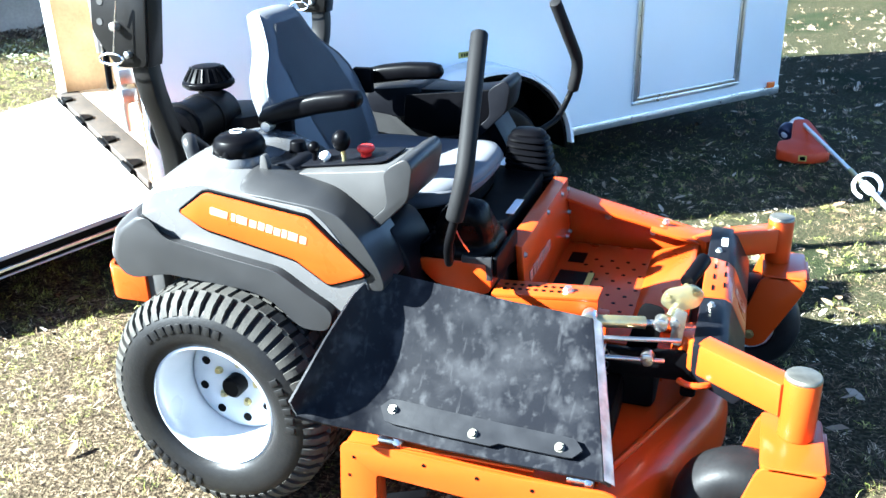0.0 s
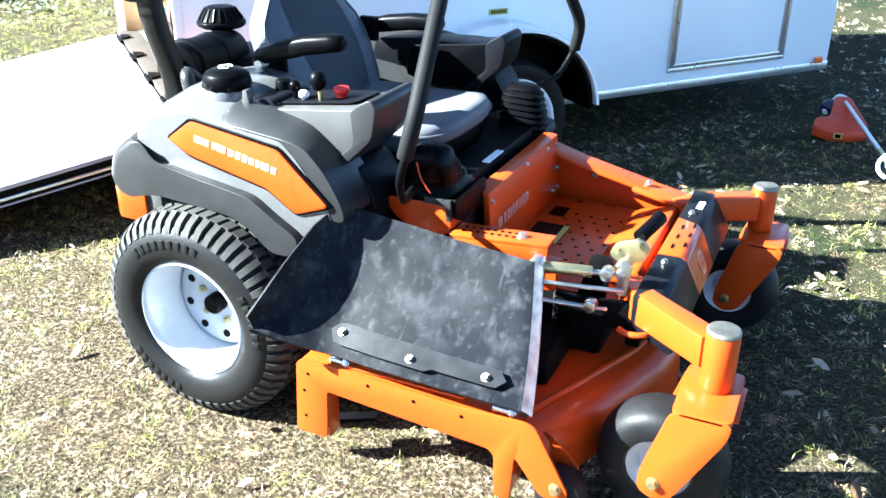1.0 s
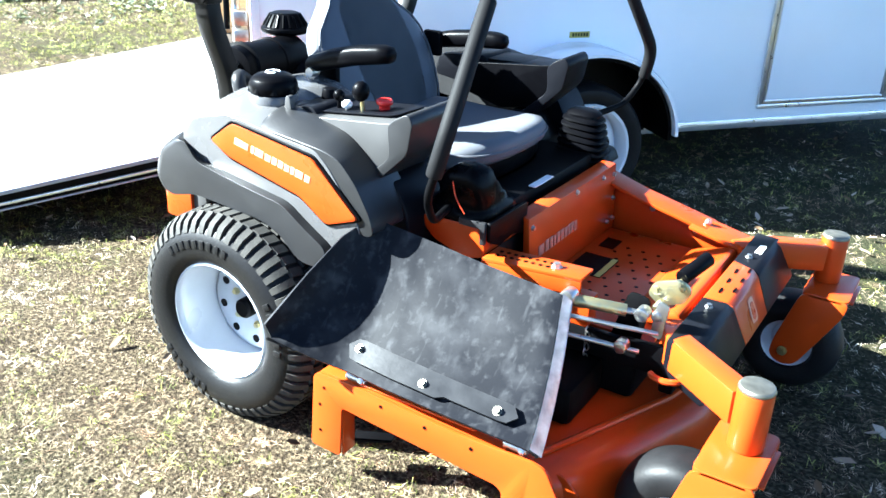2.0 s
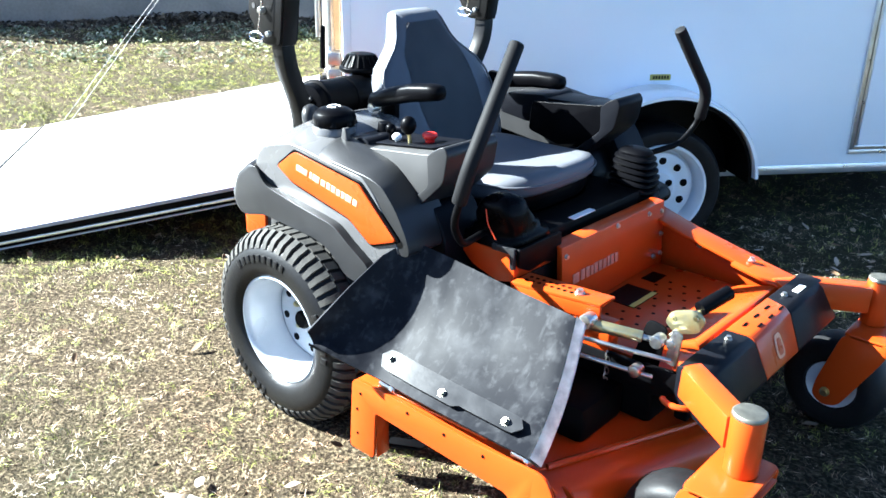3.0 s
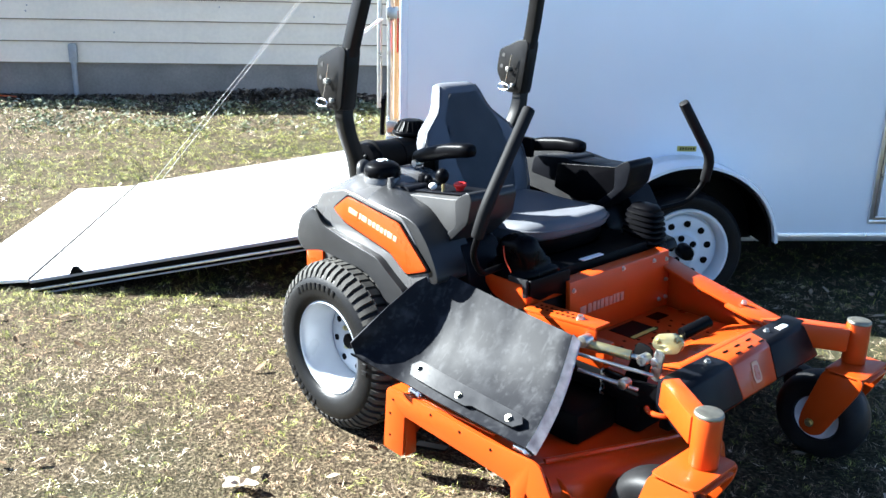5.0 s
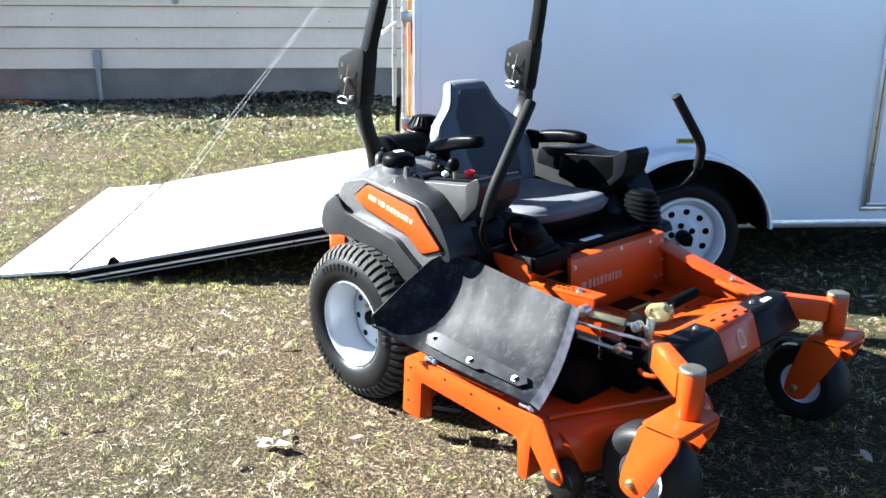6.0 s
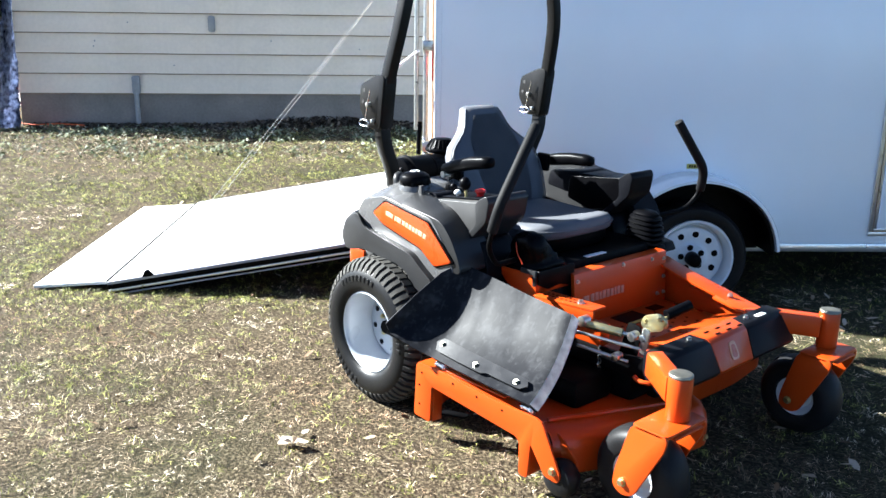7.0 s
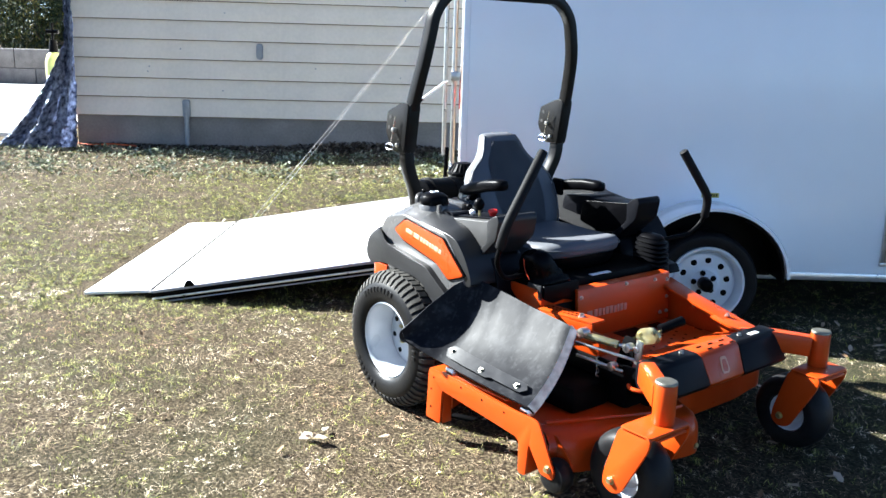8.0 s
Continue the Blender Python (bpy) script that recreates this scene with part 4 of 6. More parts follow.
# string trimmer lying in the shade
trim = thing("string_trimmer", "string trimmer with an orange guard lying on the lawn", "trimmer", pose(0.36, 5.30, 0.02))
bm = B()
prism(bm, rnd([(-0.055, 0.24), (-0.06, 0.07), (-0.135, 0.05), (-0.14, -0.06), (-0.05, -0.12), (0.06, -0.11), (0.15, -0.04), (0.15, 0.03), (0.03, 0.25)], 0.025), "z", -0.01, 0.055)
for v in bm.verts:
    v.co.z += 0.45 * max(0, v.co.y) * (1.0 if v.co.z > 0 else 0.9)
guard = part("guard", bm, TRIMO, trim, "red-orange plastic guard", 0.010)
bm = B()
prism(bm, [(-0.02, 0.008), (0.025, 0.008), (0.025, 0.042), (-0.02, 0.042)], "y", -0.124, -0.121)
for v in bm.verts:
    v.co.y += 0.006
part("warning_label", bm, YELLOWP, guard, "yellow and black warning label")
bm = B()
prism(bm, [(-0.012, 0.014), (0.017, 0.014), (0.017, 0.036), (-0.012, 0.036)], "y", -0.1205, -0.119)
part("label_mark", bm, BLACKP, guard)
HD_AT = Matrix.Translation((-0.075, 0.30, 0.065)) @ Matrix.Rotation(radians(-35), 4, "Z") @ Matrix.Rotation(radians(25), 4, "X")
bm = B()
lathe(bm, [(0, -0.035), (0.04, -0.035), (0.052, -0.02), (0.056, 0.0), (0.056, 0.02), (0.048, 0.035), (0, 0.035)], 28, HD_AT)
head = part("head", bm, TRIMB, trim, "blue-black trimmer head", 0.003)
bm = B()
lathe(bm, [(0, -0.039), (0.018, -0.039), (0.022, -0.034), (0, -0.03)], 20, HD_AT)
part("head_hub", bm, WHITEP, head, "pale hub")
bm = B()
tube(bm, soft_path([(-0.06, 0.325, 0.10), (-0.03, 0.325, 0.135), (0.0, 0.27, 0.14)], 0.02), 0.022, 14)
part("gearbox", bm, ALU, trim, "bright cast gearbox", 0.004)
bm = B()
tube(bm, [(-0.012, 0.285, 0.14), (0.26, -0.80, 0.105), (0.345, -1.14, 0.094)], 0.0125, 12)
shaft = part("shaft", bm, ALU, trim, "bright aluminium shaft")
bm = B()
cyl(bm, (0.205, -0.58, 0.112), (0.245, -0.74, 0.107), 0.0145, seg=12)
part("sleeve", bm, GOLDZ, shaft, "yellowed sticker sleeve")
bm = B()
cyl(bm, (0.252, -0.77, 0.106), (0.278, -0.87, 0.103), 0.022, seg=14)
part("handle_clamp", bm, WHITEP, shaft, "white handle clamp", 0.004)
bm = B()
rings = [(0.265 + 0.062 * math.cos(a), -0.815 + 0.03 * math.sin(a), 0.110 + 0.052 * math.sin(a)) for a in np.linspace(-0.9, 4.4, 26)]
tube(bm, rings, 0.010, 10)
part("loop_handle", bm, RIMW, trim, "pale loop handle")


# ---- zero-turn mower: x forward from the rear axle, y to its left ----
MOWER = pose(-1.20, 2.40, 0)
mower = thing("zero_turn_mower", "orange and grey zero-turn riding mower parked on the lawn", "mower", MOWER)


def hub(name, at, label=""):
    ob = new(name)
    ob.parent = mower
    ob.matrix_basis = at
    ob.empty_display_size = 0.05
    if label:
        tagged(ob, label)
    return ob


def letter_bars(parent, place, widths, h, depth, material, gap=0.25):
    """Plain bars in place of lettering, along local x of the matrix given."""
    x = 0.0
    for k, w in enumerate(widths):
        bm = B()
        box(bm, (x, -depth, 0), (x + w, 0, h * (1.0 if k % 3 else 0.92)), place)
        part("letter_bar", bm, material, parent, "", min(w, h) * 0.2)
        x += w * (1 + gap)


def rear_wheel(side):
    """side -1: the mower's right wheel, deep dish facing out."""
    w = hub("rear_wheel", pose(0, side * 0.615, 0.310, 0, 0, 0 if side < 0 else 180), "turf wheel with a grey-white steel rim")
    R, hw = 0.313, 0.145
    bm = B()
    prof = [(0.170, -hw + 0.008), (0.178, -hw - 0.008), (0.19, -hw - 0.018), (0.208, -hw - 0.025), (0.232, -hw - 0.028), (0.2545, -hw - 0.024), (0.277, -hw - 0.010), (0.296, -hw + 0.010), (R - 0.004, -hw + 0.036), (R, -0.07), (R + 0.002, 0), (R, 0.06), (R - 0.006, hw - 0.045), (0.280, hw - 0.02), (0.232, hw), (0.18, hw), (0.172, hw - 0.012)]
    lathe(bm, prof, 72)
    tyre = part("tyre", bm, RUBBER, w, "black turf tyre with block tread")
    # tread blocks in staggered rows, and short shoulder lugs
    bm = B()
    n = 54
    for k in range(n):
        a0 = k * math.tau / n
        for row, (y0, y1) in enumerate(((-0.112, -0.071), (-0.065, -0.024), (-0.018, 0.023), (0.029, 0.070), (0.076, 0.117))):
            a = a0 + (0.5 if row % 2 else 0.0) * math.tau / n
            da = 0.385 * math.tau / n
            sk = (0.07 if row % 2 else -0.07) * math.tau / n
            pts = []
            for r in (R - 0.006, R + 0.009 - 0.003 * abs(row - 2) / 2):
                q = da if r < R else da * 0.88
                e0 = 0.0 if r < R else 0.0015
                for yy, t in ((y0 + e0, -sk), (y1 - e0, sk)):
                    for e in (-q, q):
                        pts.append((r * math.cos(a + e + t), yy, r * math.sin(a + e + t)))
            vs = [bm.verts.new(p) for p in pts]
            for f in ((4, 5, 7, 6), (0, 1, 5, 4), (2, 6, 7, 3), (0, 4, 6, 2), (1, 3, 7, 5)):
                bm.faces.new([vs[i] for i in f])
        for sg in (-1, 1):
            a = a0 + 0.5 * math.tau / n
            da = 0.34 * math.tau / n
            secs = ((R + 0.005, sg * 0.115), (R - 0.003, sg * 0.128), (R - 0.014, sg * 0.147), (R - 0.028, sg * 0.157), (R - 0.044, sg * 0.1635))
            low = ((R - 0.008, sg * 0.113), (R - 0.016, sg * 0.120), (R - 0.026, sg * 0.132), (R - 0.036, sg * 0.145), (R - 0.047, sg * 0.154))
            rings = []
            for (r, y), (rl, yl) in zip(secs, low):
                rings.append([(rl * math.cos(a - da), yl, rl * math.sin(a - da)), (r * math.cos(a - da * 0.8), y, r * math.sin(a - da * 0.8)), (r * math.cos(a + da * 0.8), y, r * math.sin(a + da * 0.8)), (rl * math.cos(a + da), yl, rl * math.sin(a + da))])
            loft(bm, rings)
    part("tread", bm, TREADD, tyre, "dusty tread blocks and shoulder lugs")
    # raised sidewall lettering as plain bars
    for c0, cnt, rad in ((math.radians(128), 9, 0.238), (math.radians(255), 7, 0.238), (math.radians(30), 6, 0.238)):
        for k in range(cnt):
            a = c0 - k * 0.115
            bm = B()
            m = Matrix.Rotation(-(a - math.pi / 2), 4, "Y")
            box(bm, (-0.0085, -hw - 0.0305, rad - 0.012), (0.0085, -hw - 0.020, rad + 0.012), m)
            part("letter_bar", bm, RUBBER, tyre, "", 0.002)
    bm = B()
    lathe(bm, [(0.0, -0.022), (0.055, -0.022), (0.075, -0.03), (0.12, -0.03), (0.138, -0.024), (0.147, -0.012), (0.15, -0.06), (0.153, -0.10), (0.160, -0.125), (0.163, -0.146), (0.171, -0.154), (0.177, -0.151), (0.176, -0.14), (0.172, -0.125), (0.17, -0.06), (0.17, 0.13), (0.0, 0.13)], 64)
    rim = part("rim", bm, RIMW, w, "grey-white deep-dish steel rim")
    for k in range(8):
        a = k * math.tau / 8 + 0.2
        bm = B()
        cyl(bm, (0.105 * math.cos(a), -0.0325, 0.105 * math.sin(a)), (0.105 * math.cos(a), -0.029, 0.105 * math.sin(a)), 0.0125, seg=14)
        part("vent_hole", bm, BLACKM, rim, "dark vent hole")
    bm = B()
    lathe(bm, [(0, -0.062), (0.024, -0.062), (0.03, -0.055), (0.03, -0.022), (0, -0.022)], 20)
    part("axle_nut", bm, BLACKM, w, "dark hub nut")
    for k in range(5):
        a = k * math.tau / 5 + 0.1
        bolt(w, (0.062 * math.cos(a), -0.026, 0.062 * math.sin(a)), (0, -1, 0), 0.009, GOLDZ, "lug_nut")
    return w


rear_wheel(-1)
rear_wheel(1)


def caster(side, y):
    """Front caster: fork, stem and plain-tread wheel."""
    w = hub("front_caster", pose(1.314, y, 0.158 if side < 0 else 0.134), "front caster wheel with grey rim")
    bm = B()
    lathe(bm, [(0.078, -0.05), (0.085, -0.066), (0.115, -0.073), (0.14, -0.064), (0.155, -0.045), (0.162, -0.02), (0.163, 0), (0.162, 0.02), (0.155, 0.045), (0.14, 0.064), (0.115, 0.073), (0.085, 0.066), (0.078, 0.05)], 48)
    part("tyre", bm, CRUBBER, w, "smooth black caster tyre")
    bm = B()
    lathe(bm, [(0, -0.03), (0.025, -0.03), (0.032, -0.022), (0.055, -0.018), (0.066, -0.035), (0.078, -0.052), (0.086, -0.06), (0.09, -0.056), (0.084, -0.045), (0.08, 0.045), (0.09, 0.056), (0.078, 0.052), (0.055, 0.018), (0, 0.03)], 40)
    part("rim", bm, RIMW if side < 0 else TRIM_W, w, "grey painted rim")
    bm = B()
    cyl(bm, (0, -0.10, 0), (0, 0.10, 0), 0.012)
    part("axle", bm, ZINC, w)
    # fork: bridge plate and two slanting legs
    fork = part("fork", prism(B(), rnd([(0.02, -0.112), (0.155, -0.112), (0.155, 0.112), (0.02, 0.112)], 0.02), "z", 0.203, 0.216), ORANGE, w, "orange caster fork", 0.003)
    for s in (-1, 1):
        bm = B()
        prism(bm, rnd([(0.02, 0.214), (0.158, 0.214), (0.150, 0.165), (0.045, -0.035), (0.0, -0.05), (-0.04, -0.025), (-0.035, 0.03)], 0.03, 4), "y", s * 0.106 - 0.006, s * 0.106 + 0.006)
        part("fork_leg", bm, ORANGE, fork, "", 0.003)
        bolt(w, (0, s * 0.112, 0), (0, s, 0), 0.012, GOLDZ)
    bm = B()
    box(bm, (0.06, -0.075, 0.196), (0.165, 0.075, 0.203))
    part("fork_plate", bm, ORANGE, fork, "", 0.002)
    sx, sy = (0.095, 0.030) if side < 0 else (0.064, 0.028)
    bm = B()
    cyl(bm, (sx, sy, 0.217), (sx, sy, 0.362), 0.040, seg=28)
    stem = part("stem_housing", bm, ORANGE, w, "orange pivot housing", 0.003)
    bm = B()
    cyl(bm, (sx, sy, 0.362), (sx, sy, 0.373), 0.041, 0.038, seg=28)
    part("dust_cap", bm, CAPM, stem, "bright metal dust cap", 0.003)
    return w


caster(-1, -0.598)
caster(1, 0.478)

# front axle arms
SQ = [(-0.032, -0.042), (0.032, -0.042), (0.032, 0.042), (-0.032, 0.042)]
for pts in ([(1.13, -0.30, 0.44), (1.19, -0.40, 0.452), (1.385, -0.558, 0.462)], [(1.13, 0.30, 0.44), (1.20, 0.38, 0.445), (1.355, 0.478, 0.438)]):
    bm = B()
    tube(bm, pts, 0, section=SQ)
    part("axle_arm", bm, ORANGE, mower, "orange welded axle arm", 0.006)
# beam coloured black to stand for the shade below the bumper
bm = B()
box(bm, (1.14, -0.36, 0.30), (1.18, 0.34, 0.405))
part("front_beam", bm, BLACKM, mower, "front beam, blackened for the shade under the bumper", 0.008)
bm = B()
rings = [(1.175 + 0.042 * math.cos(a), -0.415 + 0.036 * math.sin(a), 0.392) for a in np.linspace(-2.6, 1.9, 14)]
tube(bm, rings, 0.0085, 8)
part("tie_down_ring", bm, ORANGE, mower, "orange tie-down loop")

# front bumper: dark end caps and an orange middle
BUMP = rnd([(1.165, 0.496), (1.228, 0.490), (1.246, 0.476), (1.292, 0.375), (1.272, 0.352), (1.165, 0.40)], 0.005, 2)


def bumper_piece(name, y0, y1, skew0, skew1, material, label, k=1.0):
    bm = B()
    r0 = [(x, y0 + skew0 * (x - 1.165), z) for x, z in BUMP]
    r1 = [(x, y1 + skew1 * (x - 1.165), z) for x, z in BUMP]
    loft(bm, [r0, r1])
    return part(name, bm, material, mower, label, 0.003)


bumper_piece("bumper_end", -0.43, -0.155, -0.15, 0.25, SHADEP, "dark grey plastic bumper end")
mid = bumper_piece("bumper_middle", -0.152, 0.132, 0.25, -0.25, ORANGE, "orange bumper middle with slots")
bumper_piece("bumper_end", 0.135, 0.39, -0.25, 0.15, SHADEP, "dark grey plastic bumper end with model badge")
for k in range(3):
    for x in (1.192, 1.222):
        bm = B()
        y = -0.085 + k * 0.075 + (0.03 if x > 1.2 else 0)
        z = 0.496 - (x - 1.165) * 0.095
        prism(bm, rnd([(x - 0.003, y - 0.015), (x + 0.003, y - 0.015), (x + 0.003, y + 0.015), (x - 0.003, y + 0.015)], 0.0025), "z", z - 0.004, z + 0.0025)
        part("slot", bm, BLACKM, mid, "dark slot")
for y in (-0.20, 0.185):
    bolt(mower, (1.195, y, 0.493), (0.1, 0, 1), 0.008, ZINC)
# badges as plain shapes
for k, w in enumerate((0.012, 0.012, 0.012, 0.012)):
    bm = B()
    box(bm, (1.200, 0.235 + k * 0.017, 0.4905), (1.219, 0.235 + k * 0.017 + w, 0.4945))
    part("letter_bar", bm, WHITEP, mower)
bm = B()
prism(bm, rnd([(-0.026, 0.398), (0.012, 0.398), (0.018, 0.412), (0.012, 0.46), (-0.026, 0.46), (-0.032, 0.412)], 0.010), "x", 0, 0.003, Matrix.Translation((1.2675, -0.005, 0)))
for v in bm.verts:
    v.co.x -= (v.co.z - 0.43) * 0.455
part("badge", bm, INLAYW, mid, "pale badge outline")
bm = B()
prism(bm, rnd([(-0.018, 0.406), (0.004, 0.406), (0.009, 0.416), (0.004, 0.450), (-0.018, 0.450), (-0.023, 0.416)], 0.006), "x", 0, 0.003, Matrix.Translation((1.2685, -0.005, 0)))
for v in bm.verts:
    v.co.x -= (v.co.z - 0.43) * 0.455
part("badge_field", bm, ORANGE, mid)

# foot pan with perforations
bm = B()
prism(bm, [(0.71, -0.33), (1.138, -0.33), (1.138, 0.33), (0.71, 0.33)], "z", 0.405, 0.417)
pan = part("foot_pan", bm, ORANGE, mower, "orange perforated foot pan", 0.003)
for i in range(5):
    for j in range(8):
        x, y = 0.80 + i * 0.05 + (0.025 if j % 2 else 0), -0.15 + j * 0.05
        bm = B()
        cyl(bm, (x, y, 0.414), (x, y, 0.4178), 0.0065, seg=10)
        part("drain_hole", bm, BLACKM, pan)
bm = B()
prism(bm, [(0.985, 0.417), (1.138, 0.417), (1.138, 0.462), (1.122, 0.468), (1.02, 0.438)], "y", -0.24, 0.30)
part("toe_board", bm, ORANGE, pan, "", 0.008)
bm = B()
box(bm, (0.73, -0.06, 0.4175), (0.84, 0.09, 0.419))
lab = part("warning_label", bm, BLACKP, pan, "black warning label with yellow edge")
bm = B()
box(bm, (0.82, -0.058, 0.419), (0.838, 0.088, 0.4197))
part("label_stripe", bm, YELLOWP, lab)
bm = B()
box(bm, (0.74, 0.16, 0.4175), (0.79, 0.24, 0.419))
part("warning_label", bm, BLACKP, pan)
# rear riser panel below the seat, with the lettered band as bars
bm = B()
prism(bm, [(0.69, 0.41), (0.71, 0.41), (0.695, 0.632), (0.65, 0.638), (0.65, 0.632), (0.676, 0.624)], "y", -0.26, 0.355)
riser = part("riser_panel", bm, ORANGE, mower, "orange riser panel below the seat", 0.003)
letter_bars(riser, Matrix.Translation((0.7045, -0.205, 0.502)) @ Matrix.Rotation(radians(90), 4, "Z") @ Matrix.Rotation(radians(-4.5), 4, "X"), [0.034, 0.022, 0.02, 0.016, 0.02, 0.02, 0.02, 0.014, 0.02, 0.02], 0.034, 0.0025, FADED, 0.28)
for y, z in ((-0.24, 0.60), (0.05, 0.62), (0.25, 0.61), (0.335, 0.60), (0.335, 0.52), (0.29, 0.45), (0.335, 0.45)):
    bolt(riser, (0.711 - (z - 0.41) * 0.085, y, z), (1, 0, 0.08), 0.007, ZINC)
# left frame rail and right frame rail
# the right rail is painted black for the shade under the linkage
for y0, y1, zt in ((0.335, 0.40, 0.535), (-0.40, -0.335, 0.44)):
    bm = B()
    prism(bm, [(0.60, 0.36), (1.18, 0.37), (1.18, 0.455), (1.02, 0.50 if zt > 0.52 else 0.44), (0.80, zt), (0.62, zt + 0.06 if zt > 0.52 else zt)], "y", y0 + 0.045 if y0 > 0 else y0, y1 if y0 > 0 else y1 - 0.045)
    part("frame_rail", bm, ORANGE if y0 > 0 else BLACKM, mower, "orange frame rail" if y0 > 0 else "right frame rail, blackened for shade", 0.004)
bm = B()
prism(bm, [(0.66, 0.590), (0.80, 0.548), (1.03, 0.495), (1.03, 0.483), (0.80, 0.536), (0.66, 0.578)], "y", 0.315, 0.42)
part("rail_flange", bm, ORANGE, mower, "", 0.003)
bm = B()
prism(bm, [(0.98, 0.505), (1.18, 0.462), (1.18, 0.45), (0.98, 0.493)], "y", 0.29, 0.415)
part("rail_flange", bm, ORANGE, mower, "", 0.003)
for x, z in ((0.83, 0.50), (0.98, 0.46)):
    bolt(mower, (x, 0.379, z), (0, -1, 0), 0.008, ZINC)
bolt(mower, (1.02, 0.36, 0.503), (0, 0, 1), 0.009, ZINC)

# right step with teeth and holes
bm = B()
prism(bm, [(0.665, -0.465), (0.93, -0.425), (0.93, -0.35), (0.665, -0.375)], "z", 0.574, 0.584)
step = part("step_plate", bm, ORANGE, mower, "orange perforated step", 0.002)
bm = B()
prism(bm, [(0.665, -0.465), (0.93, -0.425), (0.93, -0.415), (0.665, -0.455)], "z", 0.535, 0.574)
part("step_skirt", bm, ORANGE, step, "", 0.002)
for k in range(12):
    bm = B()
    x = 0.68 + k * 0.016
    prism(bm, [(x, 0.520), (x + 0.008, 0.520), (x + 0.008, 0.536), (x, 0.536)], "y", -0.461 + (x - 0.665) * 0.15, -0.453 + (x - 0.665) * 0.15)
    part("tooth", bm, ORANGE, step)
for i in range(9):
    for j in range(2):
        bm = B()
        x, y = 0.69 + i * 0.02, -0.425 + j * 0.025 + i * 0.002
        cyl(bm, (x, y, 0.58), (x, y, 0.585), 0.006, seg=8)
        part("hole", bm, BLACKM, step)
bolt(step, (0.85, -0.40, 0.584), (0, 0, 1), 0.011, ZINC)
bm = B()
prism(bm, [(0.60, 0.44), (0.95, 0.44), (0.95, 0.52), (0.60, 0.52)], "y", -0.40, -0.345)
part("step_support", bm, ORANGE, step, "", 0.004)
# black base under the left lever
bm = B()
prism(bm, rnd([(0.46, 0.62), (0.62, 0.60), (0.65, 0.60), (0.63, 0.64), (0.48, 0.66)], 0.012), "y", 0.38, 0.50)
part("console_base", bm, BLACKP, mower, "black base of the control", 0.006)

# hidden bulk: frame, engine and tank behind and below the seat
bm = B()
box(bm, (-0.30, -0.42, 0.28), (0.66, 0.42, 0.58))
part("chassis", bm, BLACKM, mower, "black chassis", 0.01)
bm = B()
box(bm, (0.05, -0.34, 0.58), (0.62, 0.36, 0.66))
part("seat_platform", bm, BLACKM, mower, "black seat platform", 0.01)
bm = B()
box(bm, (0.605, -0.10, 0.662), (0.628, 0.02, 0.665))
part("white_label", bm, WHITEP, mower, "white label strip with dark marks")
eng = part("engine", box(B(), (-0.48, -0.20, 0.42), (-0.14, 0.26, 0.74)), BLACKM, mower, "black engine block", 0.03)
bm = B()
lathe(bm, [(0, -0.06), (0.15, -0.06), (0.17, -0.03), (0.17, 0.02), (0.13, 0.06), (0, 0.06)], 32, Matrix.Translation((-0.33, 0.02, 0.83)) @ Matrix.Rotation(radians(90), 4, "X"))
part("fan_cover", bm, BLACKP, eng, "black fan cover", 0.004)
bm = B()
tube(bm, soft_path([(-0.33, -0.535, 0.51), (-0.455, -0.535, 0.51), (-0.475, -0.46, 0.51), (-0.475, -0.34, 0.51), (-0.62, -0.26, 0.51), (-0.62, 0.26, 0.51), (-0.475, 0.34, 0.51), (-0.475, 0.46, 0.51), (-0.455, 0.535, 0.51), (-0.33, 0.535, 0.51)], 0.05), 0, section=[(-0.007, -0.05), (0.007, -0.05), (0.007, 0.05), (-0.007, 0.05)])
part("rear_guard", bm, ORANGE, mower, "orange bent-plate rear guard", 0.003)
for y in (-0.51, 0.51):
    bm = B()
    box(bm, (-0.335, y - 0.02, 0.45), (-0.275, y + 0.02, 0.64))
    part("guard_bracket", bm, MIDP, mower, "grey guard bracket", 0.004)


